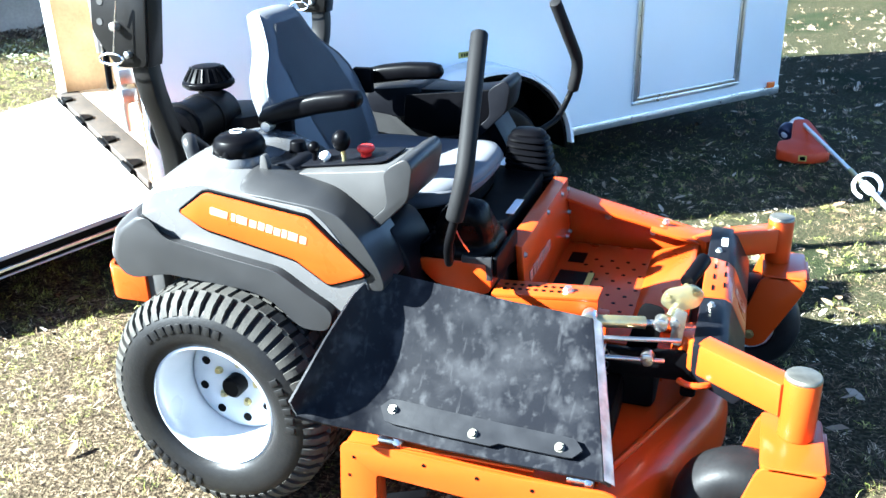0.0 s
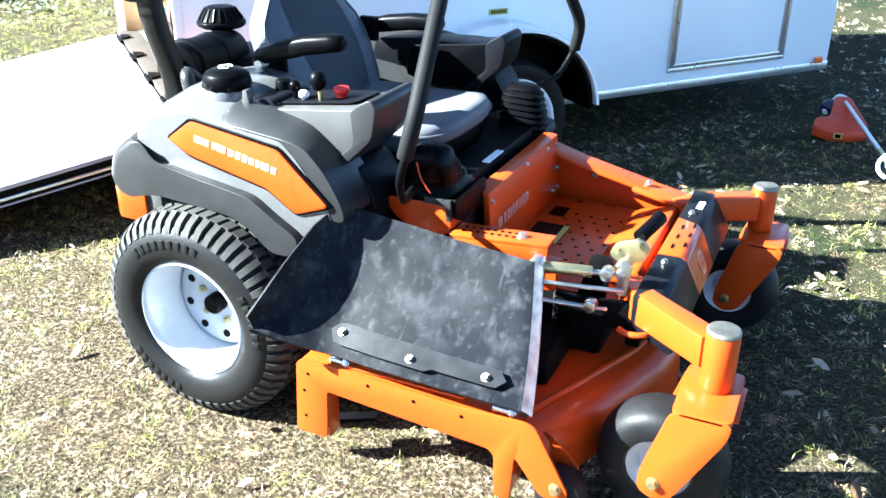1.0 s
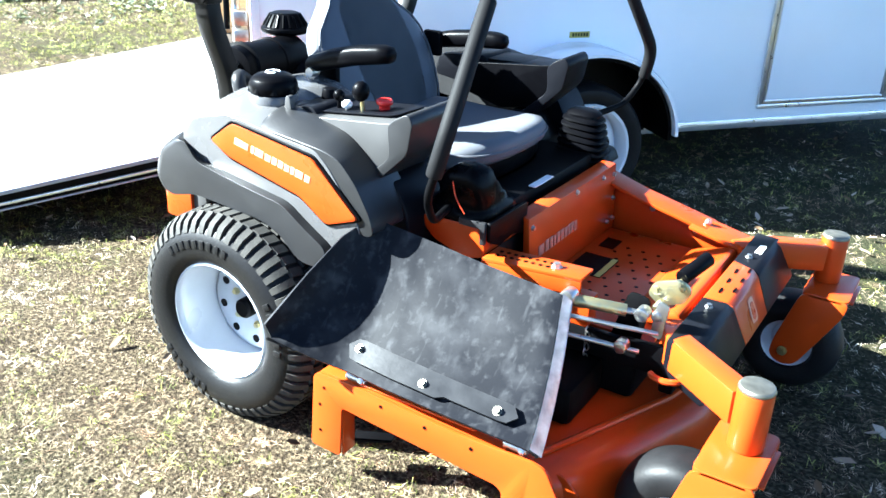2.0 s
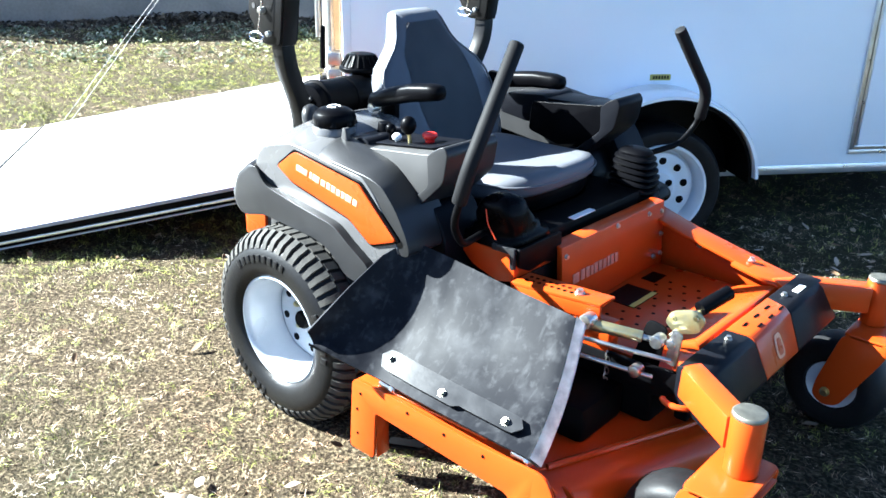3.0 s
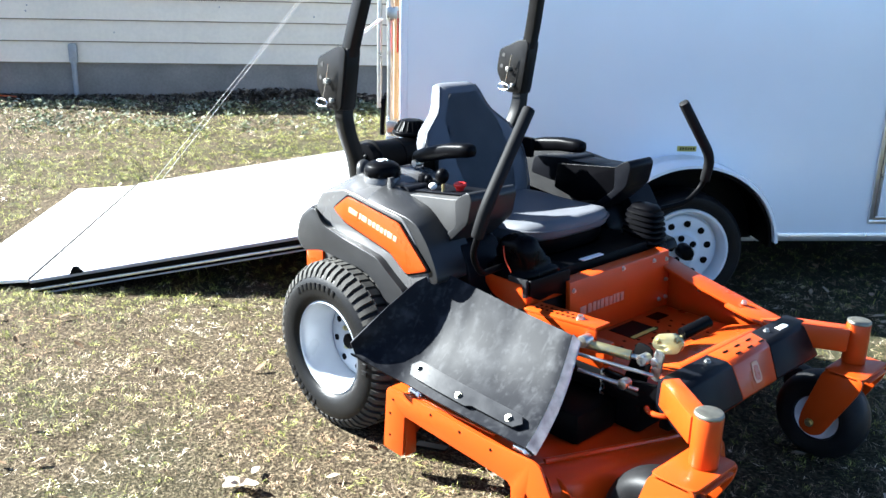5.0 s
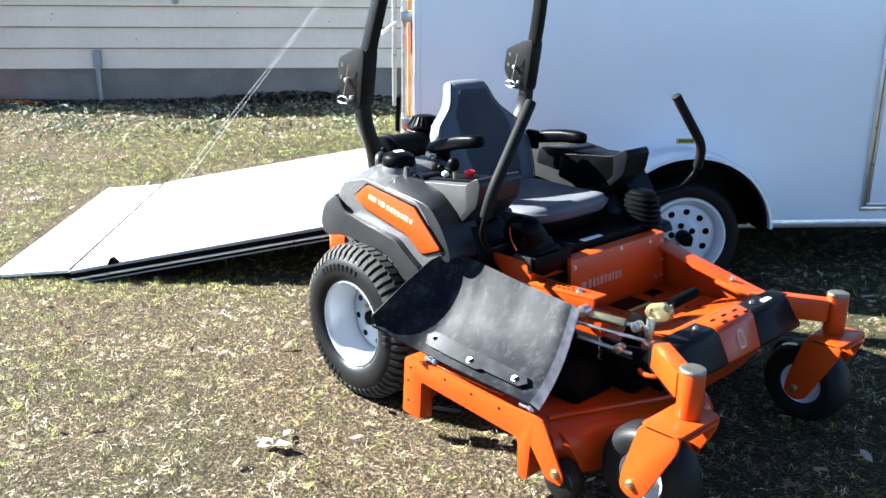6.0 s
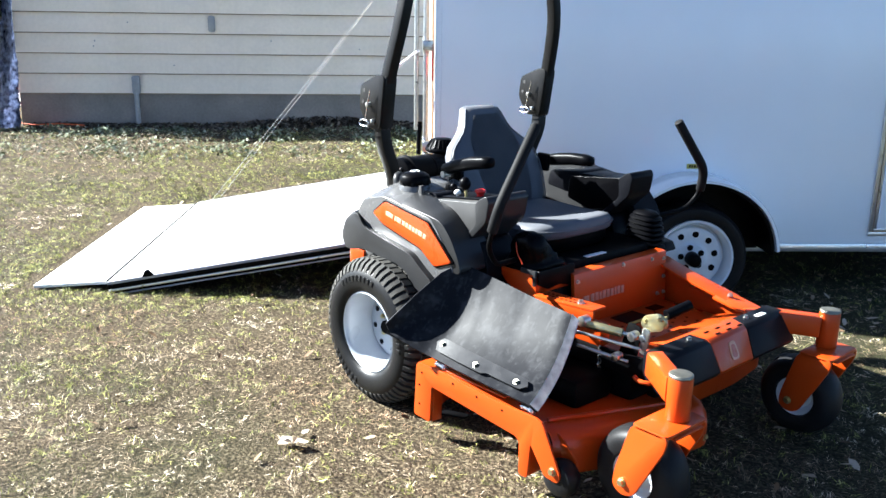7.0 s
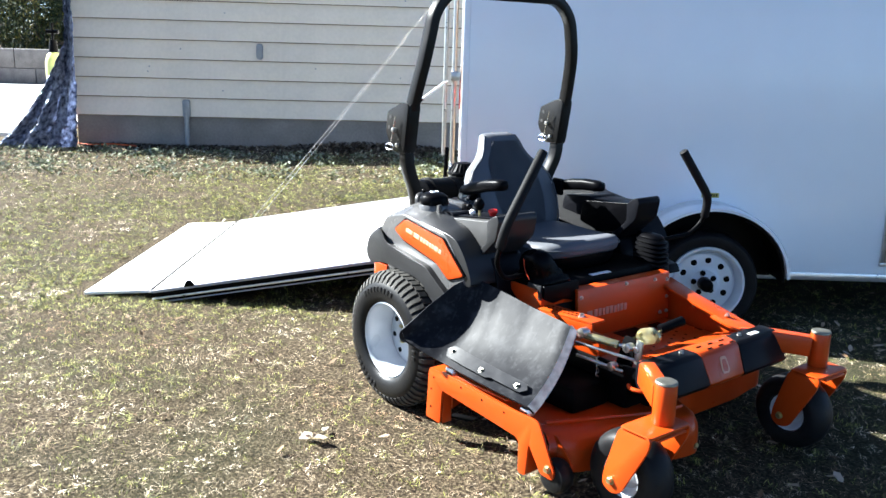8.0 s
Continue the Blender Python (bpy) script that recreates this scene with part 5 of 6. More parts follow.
def body_side(s):
    """Rear fender set, with the console; s = -1 is the mower's right. The left set is coloured darker to stand for
    shade.
    """
    Y = lambda y: s * abs(y)
    fen = hub("rear_fender", Matrix(), "grey plastic rear fender with orange inlay")

    def layer(name, poly, y0, y1, material, label="", bevel=0.012, r=0.02, segs=3, parent=None, back=0.0, drop=0.0, z0=0.82):
        """An outline carried across; back: how far its rear end sweeps back inward; drop: fall of its top towards the outside."""
        bm = B()
        base = rnd(poly, r)
        ys = [y0, y1] if not (back or drop) else [y0, y0 + (y1 - y0) * 0.45] + [y0 + (y1 - y0) * (0.45 + 0.55 * math.sin(k * math.pi / 14)) for k in range(1, 8)]
        rings = []
        for y in ys:
            f = min(1.0, max(0.0, (y - y0) / (y1 - y0) - 0.45) / 0.55)
            rings.append([(x - back * math.sqrt(max(0.0, 1 - f * f)) * min(1, max(0, (0.02 - x) / 0.2)), s * y, z - drop * f * f * min(1, max(0, (z - z0) / 0.08))) for x, z in base])
        loft(bm, rings)
        return part(name, bm, material, parent or fen, label, bevel, segs)

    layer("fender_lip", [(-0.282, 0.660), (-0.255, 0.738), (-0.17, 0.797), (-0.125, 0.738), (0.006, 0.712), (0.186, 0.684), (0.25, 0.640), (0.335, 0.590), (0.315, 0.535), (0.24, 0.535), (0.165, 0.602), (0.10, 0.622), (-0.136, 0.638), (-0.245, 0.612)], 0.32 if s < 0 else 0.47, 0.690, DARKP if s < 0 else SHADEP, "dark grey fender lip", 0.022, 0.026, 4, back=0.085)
    # the left shell gets a darker colour, as if in the seat's shade
    layer("fender_shell", [(-0.205, 0.745), (-0.13, 0.695), (0.004, 0.668), (0.178, 0.645), (0.234, 0.602), (0.31, 0.562), (0.41, 0.60), (0.42, 0.66), (0.372, 0.737), (0.318, 0.808), (0.268, 0.850), (0.143, 0.885), (0.06, 0.922), (-0.03, 0.932), (-0.09, 0.915), (-0.15, 0.868), (-0.195, 0.80)], 0.30 if s < 0 else 0.47, 0.660, SILVER if s < 0 else BANDP, "silver-grey fender shell" if s < 0 else "left fender shell, darkened for shade", 0.02, 0.02, 3, back=0.05, drop=0.05, z0=0.84)
    layer("inlay_border", [(-0.096, 0.806), (-0.006, 0.873), (0.278, 0.830), (0.430, 0.688), (0.315, 0.646), (0.227, 0.704), (-0.02, 0.759)], 0.60, 0.6645, BLACKP, "", 0.002, 0.014, 1)
    inlay = layer("inlay", [(-0.086, 0.805), (-0.002, 0.864), (0.274, 0.822), (0.419, 0.690), (0.317, 0.654), (0.23, 0.712), (-0.016, 0.767)], 0.60, 0.670, ORANGE, "orange inlay panel with a white brand mark", 0.005, 0.014, 2)
    wds = [0.05, 0.012, 0.030, 0.020, 0.018, 0.018, 0.018, 0.014, 0.026, 0.018]
    m = Matrix.Translation((0.0, s * 0.6695, 0.805)) @ Matrix.Rotation(radians(12), 4, "Y")
    if s > 0:
        m = Matrix.Translation((0.27, s * 0.6695, 0.755)) @ Matrix.Rotation(math.pi, 4, "Z") @ Matrix.Rotation(radians(-12), 4, "Y")
    letter_bars(inlay, m @ Matrix.Translation((0.005, 0, 0.006)), wds, 0.021, 0.002, INLAYW, 0.2)
    # same plastic as the shell; its shaded tone is put into the colour
    layer("fender_band", [(0.06, 0.860), (0.143, 0.853), (0.262, 0.828), (0.315, 0.778), (0.365, 0.713), (0.42, 0.645), (0.46, 0.65), (0.448, 0.70), (0.405, 0.775), (0.352, 0.830), (0.30, 0.867), (0.17, 0.898), (0.08, 0.912)], 0.48, 0.657, BANDP if s < 0 else SHADEP, "moulded band above the inlay, darkened for shade", 0.016, 0.03, 3, drop=0.045, z0=0.83)
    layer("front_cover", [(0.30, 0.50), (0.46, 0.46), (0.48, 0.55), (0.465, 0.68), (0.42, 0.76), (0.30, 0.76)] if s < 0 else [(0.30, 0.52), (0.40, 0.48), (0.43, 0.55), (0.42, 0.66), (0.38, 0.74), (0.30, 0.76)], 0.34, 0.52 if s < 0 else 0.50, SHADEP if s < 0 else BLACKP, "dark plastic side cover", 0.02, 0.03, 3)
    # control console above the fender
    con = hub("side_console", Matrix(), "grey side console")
    # left console panel and end use darker copies to paint their shade
    layer("console_body", [(0.12, 0.78), (0.13, 0.885), (0.20, 0.892), (0.40, 0.912), (0.437, 0.918), (0.437, 0.83), (0.36, 0.765), (0.25, 0.745)], 0.345, 0.55 if s < 0 else 0.485, MIDP if s < 0 else BLACKP, "light grey console panel" if s < 0 else "left console panel, blackened for shade", 0.01, 0.012, 3, con)
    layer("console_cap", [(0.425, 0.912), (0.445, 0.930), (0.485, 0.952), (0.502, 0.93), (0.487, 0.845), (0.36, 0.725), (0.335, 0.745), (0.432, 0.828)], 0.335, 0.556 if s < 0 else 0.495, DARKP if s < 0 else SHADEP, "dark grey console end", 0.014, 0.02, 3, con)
    if s < 0:
        bm = B()
        prism(bm, rnd([(0.14, -0.515), (0.405, -0.495), (0.415, -0.36), (0.14, -0.36)], 0.02), "z", 0, 0.004)
        for v in bm.verts:
            v.co.z += 0.8965 + (v.co.x - 0.20) * 0.1
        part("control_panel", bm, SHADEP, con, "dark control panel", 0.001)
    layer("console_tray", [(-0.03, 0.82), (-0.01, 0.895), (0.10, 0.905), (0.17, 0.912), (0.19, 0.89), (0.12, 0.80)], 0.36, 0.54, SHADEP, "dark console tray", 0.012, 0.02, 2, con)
    return fen, con


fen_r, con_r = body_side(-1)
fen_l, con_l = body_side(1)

# controls on the right console
bm = B()
lathe(bm, [(0, 0.0), (0.062, 0.0), (0.066, 0.008), (0.066, 0.026), (0.060, 0.040), (0.046, 0.050), (0.024, 0.056), (0, 0.058)], 32, Matrix.Translation((0.02, -0.525, 0.925)) @ Matrix.Rotation(radians(90), 4, "X"))
cap = part("fuel_cap", bm, BLACKP, con_r, "black ribbed fuel cap", 0.002)
for k in range(8):
    a = k * math.tau / 8
    bm = B()
    cyl(bm, (0.02 + 0.056 * math.cos(a), -0.525 + 0.056 * math.sin(a), 0.928), (0.02 + 0.050 * math.cos(a), -0.525 + 0.050 * math.sin(a), 0.962), 0.015, 0.011, seg=10)
    part("cap_rib", bm, BLACKP, cap, "", 0.002)
bm = B()
rings = [(0.02 + 0.018 * math.cos(a), -0.525 + 0.018 * math.sin(a), 0.9815) for a in np.linspace(0.5, 5.8, 16)]
tube(bm, rings, 0.003, 6)
part("cap_mark", bm, WHITEP, cap)
bm = B()
cyl(bm, (0.02, -0.525, 0.885), (0.02, -0.525, 0.926), 0.072, 0.066, seg=32)
part("filler_neck", bm, SILVER, con_r, "", 0.004)


bm = B()
prism(bm, rnd([(0.098, 0.880), (0.128, 0.884), (0.122, 0.938), (0.108, 0.940)], 0.008), "y", -0.575, -0.555)
part("cap_tether_post", bm, MIDP, con_r, "small grey tether post", 0.003)
bm = B()
tube(bm, soft_path([(-0.19, -0.36, 0.86), (-0.19, -0.44, 0.925), (-0.165, -0.475, 0.925), (-0.15, -0.48, 0.88)], 0.03), 0.020, 12)
part("breather_elbow", bm, DARKP, mower, "grey breather hose elbow")
bm = B()
cyl(bm, (0.13, -0.42, 0.895), (0.13, -0.42, 0.935), 0.026, 0.020, seg=18)
part("vent_plug", bm, BLACKP, con_r, "black vent plug", 0.003)


def knob(name, at, top, r, stem_mat, knob_mat, label, sz=1.15):
    k = hub(name, Matrix(), label)
    bm = B()
    cyl(bm, at, top, 0.0065, 0.0055, seg=10)
    part("stem", bm, stem_mat, k)
    bm = B()
    ball(bm, top, r, 1, 1, sz)
    part("knob", bm, knob_mat, k)


knob("throttle", (0.29, -0.475, 0.895), (0.285, -0.48, 0.962), 0.024, GOLDZ, BLACKP, "throttle lever with a black ball knob")
knob("choke_pull", (0.20, -0.465, 0.895), (0.20, -0.465, 0.935), 0.016, BLACKP, BLACKP, "black pull knob", 1.0)
knob("key_switch", (0.235, -0.475, 0.89), (0.235, -0.475, 0.918), 0.015, ZINC, WHITEP, "pale key switch", 0.8)
bm = B()
lathe(bm, [(0, 0), (0.016, 0), (0.014, 0.012), (0.0145, 0.030), (0.022, 0.036), (0.023, 0.045), (0.018, 0.049), (0, 0.050)], 24, Matrix.Translation((0.333, -0.440, 0.893)) @ Matrix.Rotation(radians(90), 4, "X"))
part("blade_switch", bm, RED, con_r, "red blade engagement knob", 0.002)

# seat
seat = hub("seat", Matrix(), "grey vinyl operator seat with armrests")
bm = B()
BACK = ((0.70, 0.19, 0.075, 0.05), (0.74, 0.225, 0.065, 0.065), (0.82, 0.262, 0.035, 0.07), (0.90, 0.278, 0.002, 0.070), (0.96, 0.280, -0.026, 0.068), (1.01, 0.268, -0.050, 0.065), (1.05, 0.240, -0.069, 0.062), (1.085, 0.192, -0.085, 0.059), (1.11, 0.160, -0.097, 0.056), (1.14, 0.138, -0.11, 0.053), (1.19, 0.116, -0.13, 0.048), (1.212, 0.106, -0.14, 0.041), (1.222, 0.085, -0.144, 0.024))
rings = []
for z, hw, x, th in BACK:
    rings.append(superring(x - 0.015, 0.0, z - 0.01, th, hw, 32, 2.8))
loft(bm, rings)
part("backrest", bm, SEATL, seat, "grey vinyl high-back rest", sharp=70)
# darker centre panel following the back's front
bm = B()
rows = []
for k in range(19):
    z = 0.80 + 0.39 * k / 18
    full, x, th = (float(np.interp(z, [q[0] for q in BACK], [q[c] for q in BACK])) for c in (1, 2, 3))
    hw = min(full - 0.035, 0.125 + 0.03 * math.sin((z - 0.80) * 9))
    row = []
    for j in range(13):
        y = -hw + 2 * hw * j / 12
        row.append((x - 0.015 + th * (1 - (abs(y) / full) ** 2.8) ** (1 / 2.8) + 0.0025, y, z - 0.01))
    rows.append(row)
loft(bm, rows, cap=False, closed=False)
bmesh.ops.solidify(bm, geom=bm.faces[:], thickness=0.006)
part("back_panel", bm, SEATD, seat, "dark grey centre panel", sharp=60)
for s in (-1, 1):
    bm = B()
    pts = []
    for z, hw, x in ((0.76, 0.235, 0.09), (0.82, 0.258, 0.067), (0.90, 0.274, 0.032), (0.96, 0.276, 0.004), (1.01, 0.264, -0.020), (1.05, 0.236, -0.040), (1.085, 0.189, -0.058), (1.11, 0.157, -0.070), (1.14, 0.135, -0.083), (1.19, 0.114, -0.105), (1.214, 0.10, -0.12)):
        pts.append((x - 0.015, s * hw, z - 0.01))
    tube(bm, pts, 0.0035, 6)
    part("piping", bm, SEATD, seat)
bm = B()
rings = []
for z, k in ((0.700, 0.95), (0.708, 0.985), (0.722, 1.0), (0.745, 0.995), (0.765, 0.95), (0.772, 0.84), (0.768, 0.6), (0.764, 0.25)):
    rings.append([Vector((p.x, p.y, p.z + 0.03 * ((p.x - 0.29) / 0.25) ** 2)) for p in superring(0.285, 0.01, z, 0.252 * k, 0.270 * k, 36, 3.0)])
loft(bm, rings)
part("cushion", bm, SEATL, seat, "grey vinyl seat cushion", sharp=70)
# black base runs up the cushion's side, painting the shade under its edge
bm = B()
rings = [[Vector((p.x, p.y, p.z + (0.028 * ((p.x - 0.29) / 0.25) ** 2 if z > 0.70 else 0))) for p in superring(0.28, 0.01, z, 0.248 * k, 0.266 * k, 36, 3.0)] for z, k in ((0.655, 0.84), (0.665, 0.91), (0.69, 0.955), (0.704, 0.95))]
loft(bm, rings)
part("cushion_base", bm, BLACKP, seat, "black cushion base, raised to darken the cushion's shaded side", sharp=60)
bm = B()
tube(bm, [tuple(p) for p in superring(0.285, 0.01, 0.755, 0.251, 0.271, 40, 3.2)] + [tuple(superring(0.285, 0.01, 0.755, 0.251, 0.271, 40, 3.2)[0])], 0.004, 6)
part("piping", bm, SEATD, seat)
bm = B()
rings = [superring(0.28, 0.01, z, 0.235 * k, 0.255 * k, 32, 3.5) for z, k in ((0.585, 0.92), (0.60, 1), (0.615, 0.93), (0.63, 1), (0.645, 0.93), (0.66, 0.97))]
loft(bm, rings)
part("suspension_bellows", bm, BLACKP, seat, "black suspension bellows")
for s in (-1, 1):
    y = 0.01 + s * 0.325
    arm = new("armrest")
    arm.parent = seat
    bm = B()
    rings = []
    for x, hz, hy, z in ((-0.035, 0.012, 0.018, 0.958), (-0.02, 0.026, 0.028, 0.962), (0.06, 0.03, 0.031, 0.978), (0.15, 0.029, 0.031, 0.99), (0.23, 0.027, 0.032, 0.993), (0.262, 0.022, 0.027, 0.991), (0.272, 0.008, 0.013, 0.99)):
        rings.append([(x, y + hy * math.copysign(abs(math.cos(k * math.tau / 16)) ** 0.7, math.cos(k * math.tau / 16)), z + hz * math.copysign(abs(math.sin(k * math.tau / 16)) ** 0.7, math.sin(k * math.tau / 16))) for k in range(16)])
    rings = [[(px, py, pz + ((px + 0.035) * 0.12 if s < 0 else -0.02)) for px, py, pz in r] for r in rings]
    loft(bm, rings)
    part("pad", bm, BLACKP, arm, "black padded armrest", sharp=70)
    bm = B()
    box(bm, (-0.03, y - s * 0.045 - 0.012, 0.90), (0.04, y - s * 0.045 + 0.012, 0.985))
    part("pivot_bracket", bm, BLACKM, arm, "", 0.008)
    bm = B()
    cyl(bm, (-0.005, y, 0.945), (-0.005, y + s * 0.034, 0.945), 0.014, seg=12)
    part("pivot_bolt", bm, ZINC, arm)

# folded belt retractor and dark fender tray at the far side
bm = B()
prism(bm, rnd([(0.05, 0.80), (0.14, 0.90), (0.36, 0.905), (0.44, 0.86), (0.42, 0.80)], 0.03), "y", 0.37, 0.52)
part("far_tray", bm, BLACKP, con_l, "dark storage tray", 0.015, 3)

# air filter
air = hub("air_filter", Matrix(), "black canister air filter with a mushroom intake")
A0, A1 = Vector((-0.300, -0.365, 0.912)), Vector((-0.36, -0.02, 0.890))
bm = B()
d = (A1 - A0)
u, v = basis(d)
rings = []
for t, r in ((0.0, 0.055), (0.004, 0.066), (0.05, 0.070), (0.10, 0.071), (0.11, 0.080), (0.16, 0.080), (0.17, 0.073), (0.55, 0.075), (0.56, 0.079), (0.62, 0.079), (0.63, 0.075), (0.96, 0.075), (1.0, 0.066)):
    c = A0 + d * t
    rings.append([c + u * (r * math.cos(k * math.tau / 32)) + v * (r * math.sin(k * math.tau / 32)) for k in range(32)])
loft(bm, rings)
part("canister", bm, BLACKP, air, "black canister", 0.0, sharp=35)
for k in range(4):
    a = k * math.pi / 4
    bm = B()
    q = u * math.cos(a) + v * math.sin(a)
    tube(bm, [A0 - d.normalized() * 0.003 - q * 0.035, A0 - d.normalized() * 0.003 + q * 0.035], 0.006, 6)
    part("end_rib", bm, MIDP, air)
C = A1 + Vector((-0.035, 0.005, -0.035))
bm = B()
cyl(bm, C + Vector((0, 0, 0.02)), C + Vector((0, 0, 0.115)), 0.036, seg=24)
part("intake_neck", bm, BLACKP, air)
bm = B()
lathe(bm, [(0, 0.0), (0.072, 0.0), (0.082, 0.008), (0.082, 0.02), (0.074, 0.024), (0.05, 0.062), (0.042, 0.068), (0, 0.07)], 40, Matrix.Translation(C + Vector((0, 0, 0.112))) @ Matrix.Rotation(radians(90), 4, "X"))
cap = part("intake_cap", bm, BLACKP, air, "black ribbed intake cap", 0.0015)
for k in range(20):
    a = k * math.tau / 20
    bm = B()
    tube(bm, [C + Vector((0.074 * math.cos(a), 0.074 * math.sin(a), 0.138)), C + Vector((0.05 * math.cos(a), 0.05 * math.sin(a), 0.175))], 0.0035, 5)
    part("cap_fin", bm, BLACKP, cap)

# roll bar
rops = hub("roll_bar", Matrix(), "black folding roll-over bar")
SEC = [(-0.027, -0.027), (0.027, -0.027), (0.027, 0.027), (-0.027, 0.027)]
for s in (-1, 1):
    y = 0.02 + s * 0.51
    bm = B()
    tube(bm, soft_path([(-0.272, y - s * 0.085, 0.56), (-0.268, y - s * 0.083, 0.90), (-0.252, y - s * 0.004, 1.07), (-0.258, y, 1.20)], 0.08, 6), 0, section=SEC)
    part("lower_post", bm, ROPSM, rops, "black square lower post", 0.006)
    bm = B()
    prism(bm, rnd([(-0.315, 1.13), (-0.225, 1.13), (-0.19, 1.36), (-0.235, 1.37), (-0.36, 1.32), (-0.375, 1.22)], 0.02), "y", y - 0.036, y - 0.029)
    prism(bm, rnd([(-0.315, 1.13), (-0.225, 1.13), (-0.19, 1.36), (-0.235, 1.37), (-0.36, 1.32), (-0.375, 1.22)], 0.02), "y", y + 0.029, y + 0.036)
    prism(bm, [(-0.235, 1.13), (-0.222, 1.13), (-0.187, 1.36), (-0.20, 1.36)], "y", y - 0.0285, y + 0.0285)
    plate = part("hinge_plate", bm, ROPSM, rops, "black folding hinge bracket", 0.002)
    for x, z in ((-0.345, 1.245), (-0.335, 1.295)):
        bm = B()
        cyl(bm, (x, y - 0.0375, z), (x, y - 0.035, z), 0.009, seg=12)
        part("hole", bm, MIDP, plate)
    bm = B()
    cyl(bm, (-0.295, y - 0.055, 1.235), (-0.295, y + 0.05, 1.235), 0.011, seg=12)
    cyl(bm, (-0.27, y - 0.05, 1.165), (-0.27, y + 0.055, 1.165), 0.009, seg=12)
    part("pivot_pin", bm, ZINC, plate, "zinc pivot pin", 0.002)
    bm = B()
    rings = [(-0.29 + 0.035 * math.cos(a) - 0.02, y - 0.058, 1.155 + 0.014 * math.sin(a)) for a in np.linspace(0, math.tau, 18)]
    tube(bm, rings, 0.003, 6)
    tube(bm, [(-0.285, y - 0.05, 1.25), (-0.27, y - 0.055, 1.30), (-0.30, y - 0.06, 1.17)], 0.002, 5)
    part("lynch_pin", bm, CHROME, plate, "bright lynch pin ring")
bm = B()
pts = [(-0.262, -0.49, 1.18), (-0.205, -0.488, 1.37), (-0.15, -0.46, 1.60), (-0.14, -0.425, 1.79), (-0.14, -0.34, 1.875), (-0.14, 0.36, 1.875), (-0.14, 0.455, 1.79), (-0.15, 0.50, 1.60), (-0.205, 0.528, 1.37), (-0.262, 0.53, 1.18)]
tube(bm, soft_path(pts, 0.09, 7), 0, section=[(a * 0.93, b * 0.93) for a, b in SEC])
part("hoop", bm, ROPSM, rops, "black square-tube hoop", 0.006)


